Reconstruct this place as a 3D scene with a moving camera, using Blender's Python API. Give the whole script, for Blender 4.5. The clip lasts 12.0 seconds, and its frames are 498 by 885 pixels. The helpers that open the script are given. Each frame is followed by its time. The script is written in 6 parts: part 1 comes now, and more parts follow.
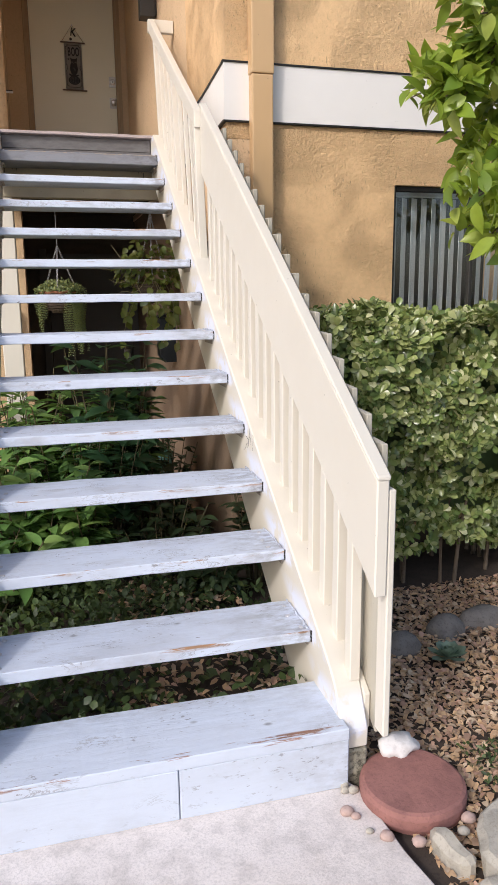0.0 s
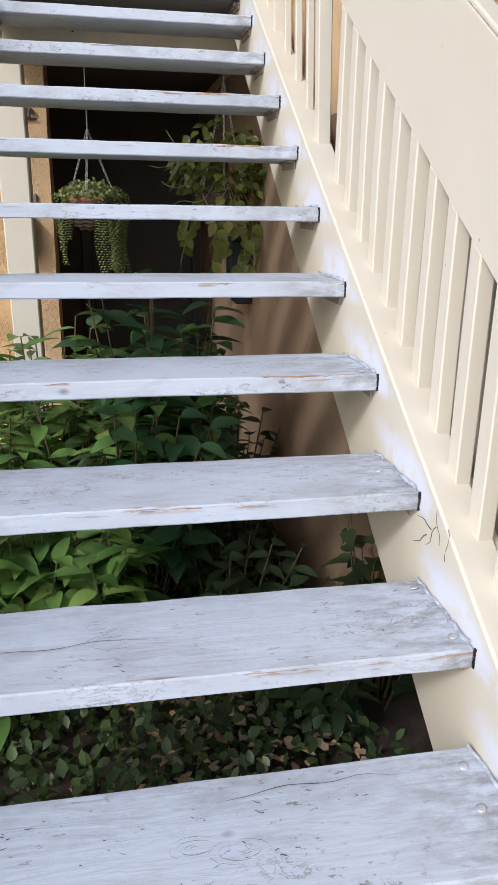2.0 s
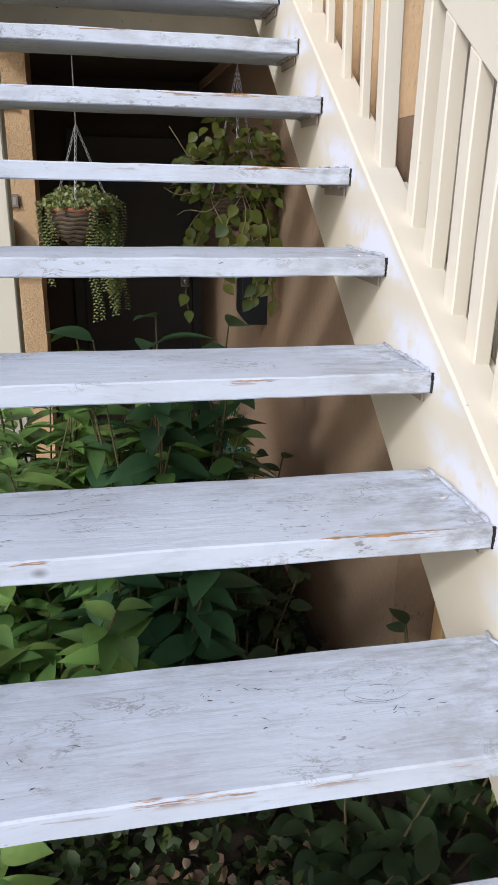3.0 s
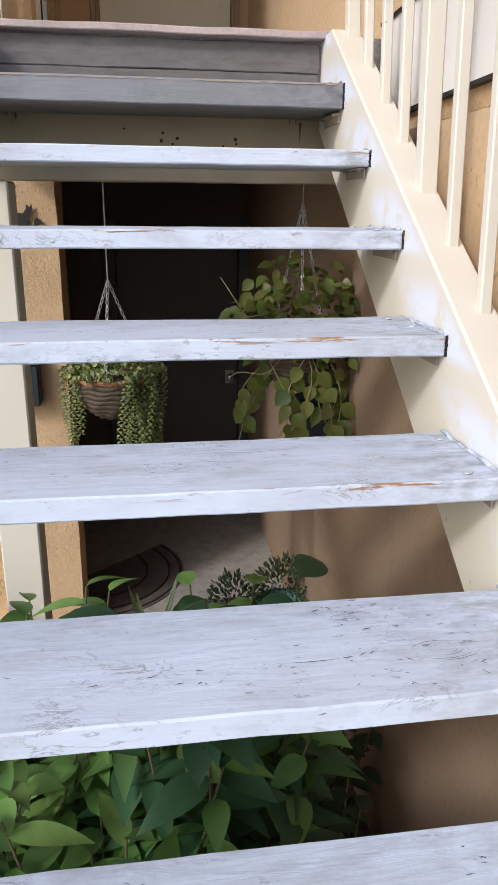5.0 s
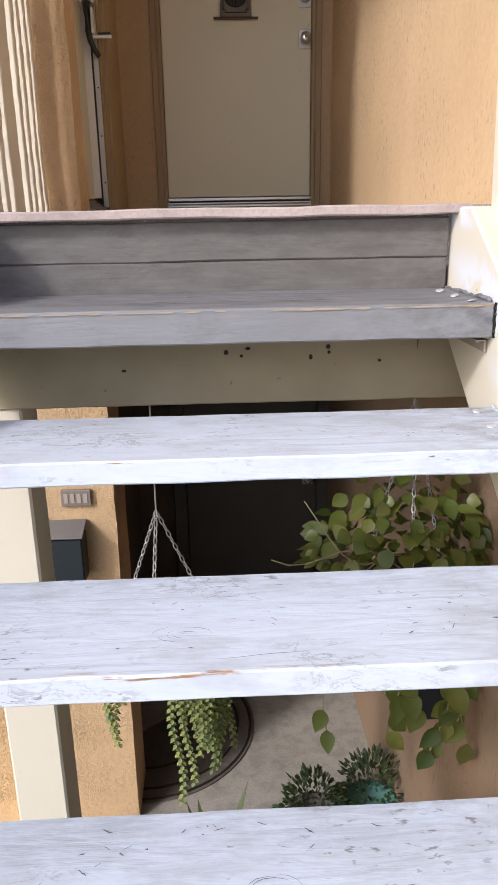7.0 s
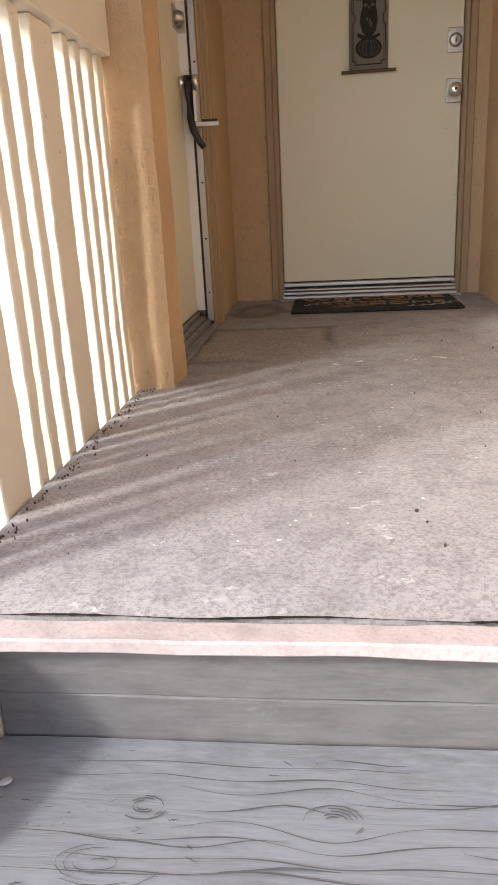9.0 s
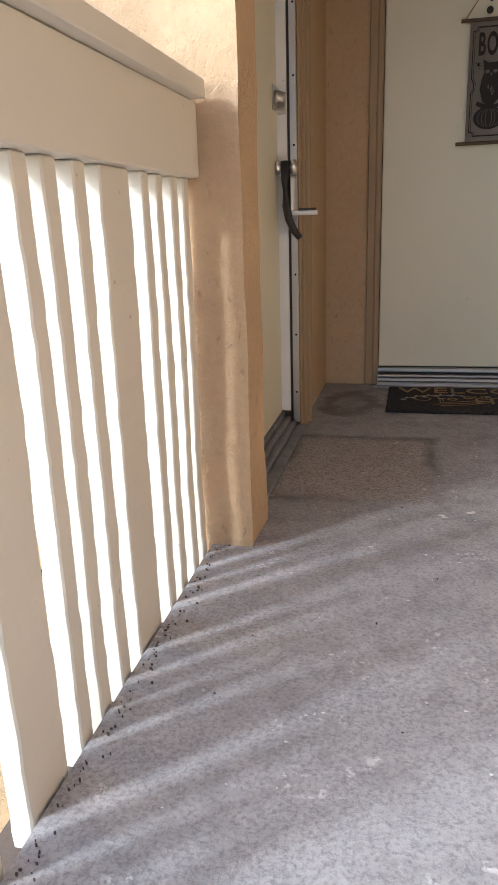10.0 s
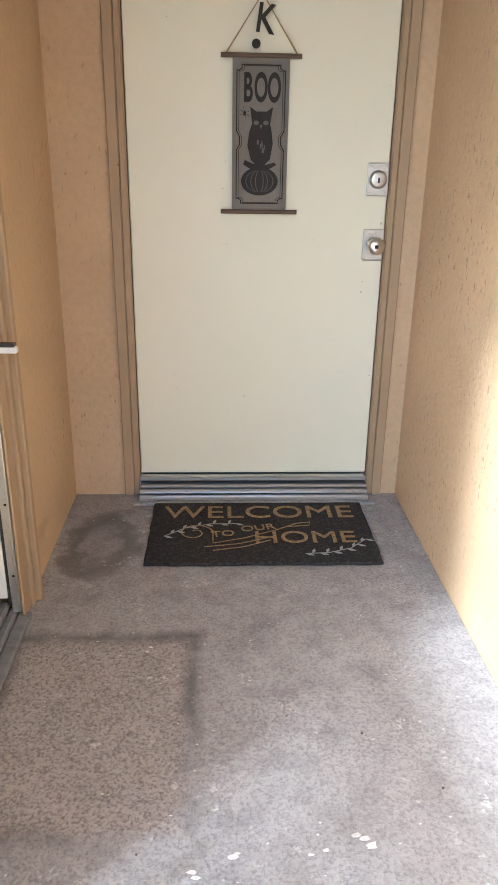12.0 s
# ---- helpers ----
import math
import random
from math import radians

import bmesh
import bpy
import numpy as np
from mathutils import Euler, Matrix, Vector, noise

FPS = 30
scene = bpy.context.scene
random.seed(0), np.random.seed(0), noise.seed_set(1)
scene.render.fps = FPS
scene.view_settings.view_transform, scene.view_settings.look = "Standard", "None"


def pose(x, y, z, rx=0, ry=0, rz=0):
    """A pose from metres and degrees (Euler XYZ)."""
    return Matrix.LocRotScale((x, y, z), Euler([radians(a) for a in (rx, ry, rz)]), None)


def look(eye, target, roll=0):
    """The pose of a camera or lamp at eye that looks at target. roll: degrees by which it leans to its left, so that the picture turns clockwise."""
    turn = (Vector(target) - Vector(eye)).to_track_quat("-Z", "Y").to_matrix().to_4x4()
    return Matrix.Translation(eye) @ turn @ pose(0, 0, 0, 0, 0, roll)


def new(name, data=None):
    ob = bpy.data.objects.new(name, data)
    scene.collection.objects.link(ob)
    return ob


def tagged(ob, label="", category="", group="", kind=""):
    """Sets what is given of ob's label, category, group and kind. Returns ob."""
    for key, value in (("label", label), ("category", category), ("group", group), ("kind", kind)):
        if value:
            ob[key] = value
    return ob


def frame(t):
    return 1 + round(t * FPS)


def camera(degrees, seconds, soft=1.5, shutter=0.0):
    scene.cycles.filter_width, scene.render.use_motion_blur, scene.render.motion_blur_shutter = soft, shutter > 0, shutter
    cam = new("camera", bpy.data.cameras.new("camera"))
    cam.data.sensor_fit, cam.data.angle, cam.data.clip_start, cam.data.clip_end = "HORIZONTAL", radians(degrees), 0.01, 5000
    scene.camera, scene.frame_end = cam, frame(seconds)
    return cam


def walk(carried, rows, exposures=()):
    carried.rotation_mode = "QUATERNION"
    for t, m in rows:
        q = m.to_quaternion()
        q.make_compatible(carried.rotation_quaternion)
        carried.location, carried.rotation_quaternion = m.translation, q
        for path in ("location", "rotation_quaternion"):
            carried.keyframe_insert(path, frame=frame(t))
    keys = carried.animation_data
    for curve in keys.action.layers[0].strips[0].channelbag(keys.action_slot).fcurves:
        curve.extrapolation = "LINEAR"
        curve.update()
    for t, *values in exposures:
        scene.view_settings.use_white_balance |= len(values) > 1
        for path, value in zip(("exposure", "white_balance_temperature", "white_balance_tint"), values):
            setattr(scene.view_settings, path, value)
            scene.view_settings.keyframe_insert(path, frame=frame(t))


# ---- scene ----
ROWS = [
    (0, pose(-0.771, -1.804, 1.472, 78.31, 0.61, -15.20)),
    (0.5, pose(-0.670, -1.368, 1.458, 76.78, 1.10, -12.02)),
    (1, pose(-0.621, -0.960, 1.498, 74.74, 0.61, -10.49)),
    (1.5, pose(-0.578, -0.542, 1.476, 73.63, -0.77, -10.38)),
    (2, pose(-0.605, -0.150, 1.480, 71.77, -0.84, -10.45)),
    (2.5, pose(-0.591, 0.194, 1.475, 70.81, -1.40, -10.44)),
    (3, pose(-0.606, 0.464, 1.634, 69.88, -1.12, -10.97)),
    (3.5, pose(-0.615, 0.682, 1.749, 70.44, -1.57, -10.20)),
    (3.7, pose(-0.624, 0.745, 1.778, 70.41, -1.39, -10.13)),
    (5.3, pose(-0.560, 1.360, 2.147, 71.95, -0.10, -7.62)),
    (5.5, pose(-0.553, 1.430, 2.187, 71.55, 0.19, -7.40)),
    (6, pose(-0.530, 1.643, 2.349, 71.60, 0.05, -6.70)),
    (6.5, pose(-0.539, 1.852, 2.515, 72.21, 0.13, -4.85)),
    (7, pose(-0.519, 2.072, 2.580, 72.26, 0.99, -2.53)),
    (7.2, pose(-0.490, 2.140, 2.650, 72.45, 1.25, -1.20)),
    (8.8, pose(-0.552, 2.836, 3.054, 71.27, 2.59, 4.96)),
    (9, pose(-0.571, 2.926, 3.092, 71.53, 2.88, 5.96)),
    (9.5, pose(-0.602, 3.087, 3.263, 72.26, 2.69, 9.00)),
    (10, pose(-0.651, 3.325, 3.365, 72.99, 1.79, 12.59)),
    (10.5, pose(-0.577, 3.503, 3.450, 73.53, 3.47, 3.52)),
    (11, pose(-0.536, 3.715, 3.636, 73.32, 3.39, -2.84)),
    (11.5, pose(-0.476, 3.957, 3.763, 71.81, 0.99, -2.82)),
    (12, pose(-0.508, 4.238, 3.823, 68.64, -0.86, -2.33)),
]
cam = camera(38.3, 12.0)
walk(cam, ROWS, [(0.0, 0.42, 6250, 12), (0.5, 0.32, 6150, 10), (1.5, 0.28, 6100, 9), (5.5, 0.46, 6000, 10), (6.5, 0.58, 6150, 11), (7.0, 0.72, 6150, 11),
                 (9.0, 1.40, 6050, 8), (9.5, 1.42, 5800, 7), (10.0, 1.32, 5300, 5), (10.5, 2.03, 5250, 5), (11.0, 2.40, 5200, 3), (11.5, 2.54, 5100, 2), (12.0, 2.66, 5000, 1)])

# ---- light ----
SUN_FROM = Vector((-0.95, -0.86, 0.86)).normalized()
world = bpy.data.worlds.new("sky")
scene.world = world
world.use_nodes = True
wn = world.node_tree
sky = wn.nodes.new("ShaderNodeTexSky")
sky.sky_type = "NISHITA"
sky.sun_disc = False
sky.sun_elevation = math.asin(SUN_FROM.z)
sky.sun_rotation = math.atan2(SUN_FROM.x, SUN_FROM.y)
sky.air_density, sky.dust_density = 1.0, 2.5
wn.links.new(sky.outputs[0], wn.nodes["Background"].inputs[0])
wn.nodes["Background"].inputs[1].default_value = 0.15
sun_data = bpy.data.lights.new("sun", "SUN")
sun_data.energy, sun_data.angle, sun_data.color = 1.3, radians(6.5), (1.0, 0.95, 0.88)
sun = new("sun", sun_data)
sun.matrix_world = look(tuple(SUN_FROM * 30), (0, 0, 0))

# ---- plan ----
RISE, RUN, STEPS = 0.185, 0.2838, 13
FLOOR2 = 14 * RISE          # landing
LIP_Y = 3.697               # front of the landing
WALL_X, WALL_Y = 0.203, 2.21   # corner of the stucco wing
DOOR_Y = 6.827
PATIO = -0.16
TREAD_DEPTH = 0.255
CEILING = 4.87
LEFT_X = -1.03              # inner face of the far stringer


# ---- materials ----
def mat(name, base, rough=0.6, metal=0.0):
    m = bpy.data.materials.new(name)
    m.use_nodes = True
    b = m.node_tree.nodes["Principled BSDF"]
    b.inputs["Base Color"].default_value = (*base, 1)
    b.inputs["Roughness"].default_value = rough
    b.inputs["Metallic"].default_value = metal
    return m


class Nodes:
    """Small shorthand for node trees."""

    def __init__(self, m):
        self.t = m.node_tree
        self.b = self.t.nodes["Principled BSDF"]
        self.co = self.t.nodes.new("ShaderNodeTexCoord").outputs["Object"]

    def add(self, kind, **values):
        n = self.t.nodes.new(kind)
        for k, v in values.items():
            n.inputs[k.replace("_", " ")].default_value = v
        return n

    def link(self, a, b):
        self.t.links.new(a, b)

    def scaled(self, s, co=None):
        n = self.t.nodes.new("ShaderNodeMapping")
        n.inputs["Scale"].default_value = s
        self.link(co or self.co, n.inputs["Vector"])
        return n.outputs[0]

    def noise(self, scale, detail=4.0, rough=0.55, co=None, distortion=0.0):
        n = self.add("ShaderNodeTexNoise", Scale=scale, Detail=detail, Roughness=rough, Distortion=distortion)
        self.link(co or self.co, n.inputs["Vector"])
        return n.outputs[0]

    def ramp(self, fac, *stops):
        n = self.t.nodes.new("ShaderNodeValToRGB")
        els = n.color_ramp.elements
        while len(els) < len(stops):
            els.new(0.5)
        for e, (p, c) in zip(els, stops):
            e.position = p
            e.color = (c, c, c, 1) if isinstance(c, (int, float)) else (*c, 1)
        self.link(fac, n.inputs[0])
        return n.outputs[0]

    def mix(self, fac, a, b, how="MIX"):
        n = self.t.nodes.new("ShaderNodeMix")
        n.data_type, n.blend_type = "RGBA", how
        for sock, v in ((n.inputs[0], fac), (n.inputs[6], a), (n.inputs[7], b)):
            if isinstance(v, (int, float)):
                sock.default_value = v
            elif isinstance(v, tuple):
                sock.default_value = (*v, 1)
            else:
                self.link(v, sock)
        return n.outputs[2]

    def math(self, how, a, b=0.0):
        n = self.t.nodes.new("ShaderNodeMath")
        n.operation = how
        for sock, v in zip(n.inputs, (a, b)):
            if isinstance(v, (int, float)):
                sock.default_value = v
            else:
                self.link(v, sock)
        return n.outputs[0]

    def random(self):
        return self.t.nodes.new("ShaderNodeObjectInfo").outputs["Random"]

    def bump(self, height, strength=0.3, distance=0.01):
        n = self.add("ShaderNodeBump", Strength=strength, Distance=distance)
        self.link(height, n.inputs["Height"])
        if self.b.inputs["Normal"].is_linked:
            self.link(self.b.inputs["Normal"].links[0].from_socket, n.inputs["Normal"])
        self.link(n.outputs[0], self.b.inputs["Normal"])

    def color(self, c):
        self.link(c, self.b.inputs["Base Color"])

    def rough(self, r):
        self.link(r, self.b.inputs["Roughness"])


def stucco_mat(name, base, relief=1.0, drips=0.0):
    m = mat(name, base, 0.92)
    n = Nodes(m)
    big = n.noise(1.3, 3)
    fine = n.noise(45, 6, 0.6)
    c = n.mix(n.ramp(big, (0.3, 0.0), (0.75, 1.0)), tuple(v * 0.91 for v in base), tuple(min(1, v * 1.05) for v in base))
    c = n.mix(n.ramp(fine, (0.35, 0.22), (0.6, 0.0)), c, tuple(v * 0.65 for v in base))
    # drips and dirt specks
    specks = n.noise(70 - 25 * drips, 3, 0.6, n.scaled((1, 1, 0.35 + 0.5 * drips)))
    c = n.mix(n.math("MULTIPLY", n.ramp(specks, (0.62 - 0.06 * drips, 0.0), (0.70 - 0.07 * drips, 0.75)), n.ramp(n.noise(2.2, 3), (0.42, 0.0), (0.60, 1.0))), c, tuple(v * 0.45 for v in base))
    pits = n.noise(26, 4, 0.7, n.scaled((1, 1, 1.5)))
    c = n.mix(n.ramp(pits, (0.70, 0.0), (0.725, 0.6)), c, tuple(v * 0.4 for v in base))
    n.color(c)
    patch = n.ramp(n.noise(3.5, 3), (0.38, 0.15), (0.62, 1.0))
    worms = n.noise(48, 7, 0.7)
    n.bump(n.math("MULTIPLY", n.ramp(worms, (0.30, 0.0), (0.72, 1.0)), patch), min(1.0, 0.8 * relief), 0.024 * relief)
    n.bump(fine, 0.35 * relief, 0.006)
    return m


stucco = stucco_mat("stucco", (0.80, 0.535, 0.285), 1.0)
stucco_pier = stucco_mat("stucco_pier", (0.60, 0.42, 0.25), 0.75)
# brown tone paints the shade under the stairs into the tan stucco
stucco_shaded = stucco_mat("stucco_shaded", (0.30, 0.208, 0.138), 0.5)
# near-black base puts the shade of the patio recess into its surfaces
stucco_deep_shade = stucco_mat("stucco_deep_shade_brown", (0.13, 0.10, 0.08), 0.4)
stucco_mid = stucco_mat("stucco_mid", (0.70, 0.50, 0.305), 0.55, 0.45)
stucco_smooth = stucco_mat("stucco_smooth", (0.58, 0.415, 0.255), 0.35)


def painted(name, base, grime, rough=0.55, grain=(1, 14, 14), wear=0.35, bump=0.12):
    """Brushed paint on boards, with grain, grime and small dents."""
    m = mat(name, base, rough)
    n = Nodes(m)
    co = n.scaled(grain)
    g = n.noise(9, 6, 0.65, co)
    patches = n.noise(3.2, 4)
    c = n.mix(n.ramp(patches, (0.35, 0.0), (0.75, wear)), base, grime)
    c = n.mix(n.ramp(g, (0.62, 0.0), (0.80, 0.4 * wear)), c, grime)
    tint = n.mix(n.random(), tuple(v * 0.96 for v in base), tuple(min(1, v * 1.03) for v in base))
    c = n.mix(0.35, c, tint)
    dots = n.noise(55, 2, 0.4)
    c = n.mix(n.ramp(dots, (0.76, 0.0), (0.80, 0.5)), c, tuple(v * 0.35 for v in grime))
    n.color(c)
    n.rough(n.ramp(g, (0.2, rough - 0.1), (0.8, min(1, rough + 0.15))))
    n.bump(g, bump, 0.004)
    n.bump(patches, bump * 0.7, 0.01)
    return m


cream = painted("cream_paint", (0.68, 0.64, 0.56), (0.58, 0.51, 0.40), grain=(6, 6, 1.2), wear=0.25)
cream_rail = painted("cream_rail_paint", (0.68, 0.64, 0.56), (0.6, 0.53, 0.42), grain=(8, 1.2, 1.2), wear=0.2)
# weathered grain, with the shade behind the pickets mixed into a darker tone
cream_old_shaded = painted("weathered_shaded_cream_paint", (0.47, 0.44, 0.37), (0.38, 0.34, 0.265), 0.75, grain=(9, 9, 0.7), wear=0.6, bump=0.4)
white_paint = painted("white_trim_paint", (0.80, 0.775, 0.74), (0.62, 0.58, 0.54), grain=(1, 6, 6), wear=0.3)
trim_paint = painted("tan_trim_paint", (0.39, 0.275, 0.16), (0.25, 0.165, 0.1), grain=(9, 9, 1), wear=0.4)
door_paint = painted("door_paint", (0.78, 0.735, 0.575), (0.66, 0.62, 0.47), 0.42, grain=(2, 2, 2), wear=0.22, bump=0.03)
white_door = painted("white_door_edge_paint", (0.82, 0.82, 0.82), (0.6, 0.6, 0.6), 0.4, grain=(2, 2, 2), wear=0.2, bump=0.03)
beam_paint = painted("beam_paint", (0.40, 0.345, 0.25), (0.16, 0.125, 0.085), 0.7, grain=(1, 10, 10), wear=0.6)
downspout_paint = painted("downspout_paint", (0.56, 0.37, 0.19), (0.42, 0.27, 0.14), 0.45, grain=(6, 6, 1), wear=0.25, bump=0.02)
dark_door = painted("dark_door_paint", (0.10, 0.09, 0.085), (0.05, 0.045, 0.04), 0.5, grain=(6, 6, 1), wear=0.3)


def stringer_paint():
    """Cream paint with pale blue touch-up smears beside the tread ends."""
    m = painted("stringer_paint", (0.68, 0.64, 0.56), (0.55, 0.47, 0.36), grain=(8, 1.4, 1.4), wear=0.3)
    n = Nodes(m)
    base = n.b.inputs["Base Color"].links[0].from_socket
    xyz = n.t.nodes.new("ShaderNodeSeparateXYZ")
    n.link(n.co, xyz.inputs[0])
    y, z = xyz.outputs[1], xyz.outputs[2]
    up = n.math("FRACT", n.math("DIVIDE", n.math("ADD", z, 0.055), RISE))
    rel = n.math("SUBTRACT", n.math("SUBTRACT", z, RISE), n.math("MULTIPLY", y, RISE / RUN))
    band = n.ramp(up, (0.0, 0.0), (0.12, 1.0), (0.55, 1.0), (0.85, 0.0))
    near = n.ramp(n.math("ADD", rel, 0.5), (0.35, 0.0), (0.42, 1.0), (0.52, 1.0), (0.555, 0.0))
    ragged = n.ramp(n.noise(11, 4, 0.6), (0.38, 0.0), (0.50, 1.0))
    mask = n.math("MULTIPLY", n.math("MULTIPLY", band, near), ragged)
    c = n.mix(n.math("MULTIPLY", mask, 0.95), base, (0.70, 0.73, 0.84))
    n.color(c)
    return m


stringer_mat = stringer_paint()


def tread_mat(name, base, grime, wood, worn):
    """Weathered deck paint: long grain, knots, grey scuffs, chipped front edge."""
    m = mat(name, base, 0.6)
    n = Nodes(m)
    shift = n.t.nodes.new("ShaderNodeVectorMath")
    shift.operation = "ADD"
    r = n.t.nodes.new("ShaderNodeCombineXYZ")
    rnd = n.random()
    n.link(n.math("MULTIPLY", rnd, 37.0), r.inputs[0])
    n.link(n.math("MULTIPLY", rnd, 19.0), r.inputs[1])
    n.link(n.co, shift.inputs[0])
    n.link(r.outputs[0], shift.inputs[1])
    co = shift.outputs[0]
    grain = n.noise(5, 7, 0.7, n.scaled((1.0, 22, 22), co), 0.6)
    rings = n.noise(7, 3, 0.5, n.scaled((0.8, 5, 5), co), 1.2)
    scuff = n.noise(4.0, 6, 0.68, n.scaled((1, 2.2, 2.2), co))
    knots = n.add("ShaderNodeTexVoronoi", Scale=4.2)
    n.link(n.scaled((1, 1.6, 1.6), co), knots.inputs["Vector"])
    soft = n.noise(2.6, 5, 0.6, n.scaled((1, 1.5, 1.5), co))
    c = n.mix(n.ramp(soft, (0.46, 0.0), (0.68, 0.55 * worn)), base, grime)
    c = n.mix(n.ramp(scuff, (0.52, 0.0), (0.68, 0.8 * worn)), c, grime)
    c = n.mix(n.ramp(grain, (0.57, 0.0), (0.80, 0.24 * worn)), c, tuple(v * 0.8 for v in grime))
    ringlines = n.ramp(rings, (0.46, 0.0), (0.495, 0.16), (0.53, 0.0))
    c = n.mix(n.math("MULTIPLY", ringlines, worn), c, grime)
    c = n.mix(n.ramp(knots.outputs["Distance"], (0.02, 0.75), (0.07, 0.0)), c, tuple(v * 0.5 for v in grime))
    xyz = n.t.nodes.new("ShaderNodeSeparateXYZ")
    n.link(n.co, xyz.inputs[0])
    # dirt towards the screwed ends, where feet do not scrub it away
    end = n.ramp(n.math("ADD", xyz.outputs[0], 1.0), (0.74, 0.0), (0.98, min(0.95, 1.4 * worn)))
    # also darker towards the back of the board
    back = n.ramp(n.math("MULTIPLY", xyz.outputs[1], 3.6), (0.5, 0.0), (0.95, 0.45))
    dirt = n.noise(13, 6, 0.7, n.scaled((1, 2.5, 2.5), co))
    c = n.mix(n.math("MULTIPLY", n.math("MAXIMUM", end, back), n.ramp(dirt, (0.42, 0.0), (0.62, 1.0))), c, tuple(v * 0.75 for v in grime))
    # dark flecks and nail dents
    fleck = n.noise(30, 3, 0.6, n.scaled((0.5, 1.6, 1.6), co))
    c = n.mix(n.ramp(fleck, (0.72, 0.0), (0.755, 0.9)), c, (0.10, 0.08, 0.07))
    nicks = n.noise(52, 4, 0.7, n.scaled((0.6, 1.5, 1.5), co))
    herd = n.ramp(n.noise(3.2, 3, 0.6, co), (0.50, 0.0), (0.62, 1.0))
    c = n.mix(n.math("MULTIPLY", n.ramp(nicks, (0.59, 0.0), (0.65, 0.7)), herd), c, (0.13, 0.115, 0.11))
    # cracked, lifted paint round old knots
    crack = n.ramp(n.noise(16, 5, 0.65, n.scaled((0.7, 1.7, 1.7), co), 0.8), (0.478, 0.0), (0.497, 1.0), (0.503, 1.0), (0.522, 0.0))
    patch = n.ramp(n.noise(3.4, 2, 0.5, n.scaled((1.0, 1.9, 1.9), co)), (0.56, 0.0), (0.66, 0.62))
    c = n.mix(n.math("MULTIPLY", crack, patch), c, (0.19, 0.175, 0.17))
    # chips along the front arris
    edge = n.math("MULTIPLY", n.ramp(xyz.outputs[1], (0.004, 1.0), (0.011, 0.0)), n.ramp(n.math("ADD", xyz.outputs[2], 0.5), (0.484, 0.0), (0.494, 1.0)))
    chip = n.ramp(n.noise(3.6, 5, 0.7, n.scaled((1, 12, 12), co)), (0.57, 0.0), (0.61, 1.0))
    woodc = n.mix(n.noise(20, 2, 0.5, co), wood, (0.12, 0.08, 0.06))
    c = n.mix(n.math("MULTIPLY", edge, chip), c, woodc)
    n.color(c)
    n.rough(n.ramp(scuff, (0.3, 0.5), (0.7, 0.75)))
    n.bump(grain, 0.20, 0.004)
    n.bump(rings, 0.22, 0.008)
    n.bump(fleck, 0.1, 0.004)
    return m


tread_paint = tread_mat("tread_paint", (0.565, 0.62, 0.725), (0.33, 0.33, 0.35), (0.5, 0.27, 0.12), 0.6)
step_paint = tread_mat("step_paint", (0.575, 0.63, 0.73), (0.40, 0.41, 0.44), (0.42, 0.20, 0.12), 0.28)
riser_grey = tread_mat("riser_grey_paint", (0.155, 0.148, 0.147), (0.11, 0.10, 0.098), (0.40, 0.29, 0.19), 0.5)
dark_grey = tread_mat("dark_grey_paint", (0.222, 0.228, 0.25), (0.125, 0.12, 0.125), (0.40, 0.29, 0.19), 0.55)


def concrete_mat(name, base, stain, pits=0.5, size=95.0, soft=0.14):
    m = mat(name, base, 0.85)
    n = Nodes(m)
    big = n.noise(1.6, 5, 0.6)
    c = n.mix(n.ramp(big, (0.35, 0.0), (0.7, 0.8)), base, stain)
    mid = n.noise(14, 5, 0.65)
    c = n.mix(n.ramp(mid, (0.45, 0.0), (0.72, 0.6)), c, tuple(v * 0.62 for v in stain))
    v = n.noise(size, 5, 0.7)
    c = n.mix(n.ramp(v, (0.66 - soft, 0.0), (0.66, pits)), c, tuple(v_ * 0.35 for v_ in stain))
    w = n.noise(38, 2, 0.4, n.scaled((1, 1, 1)))
    c = n.mix(n.ramp(w, (0.78, 0.0), (0.81, 0.4)), c, (0.7, 0.68, 0.66))
    n.color(c)
    n.bump(v, 0.35, 0.004)
    n.bump(mid, 0.2, 0.006)
    return m


concrete = concrete_mat("path_concrete", (0.80, 0.735, 0.695), (0.68, 0.61, 0.57), 0.3, 130.0, 0.2)
landing_mat = concrete_mat("landing_concrete", (0.435, 0.415, 0.42), (0.335, 0.318, 0.322), 0.62, 150.0, 0.2)


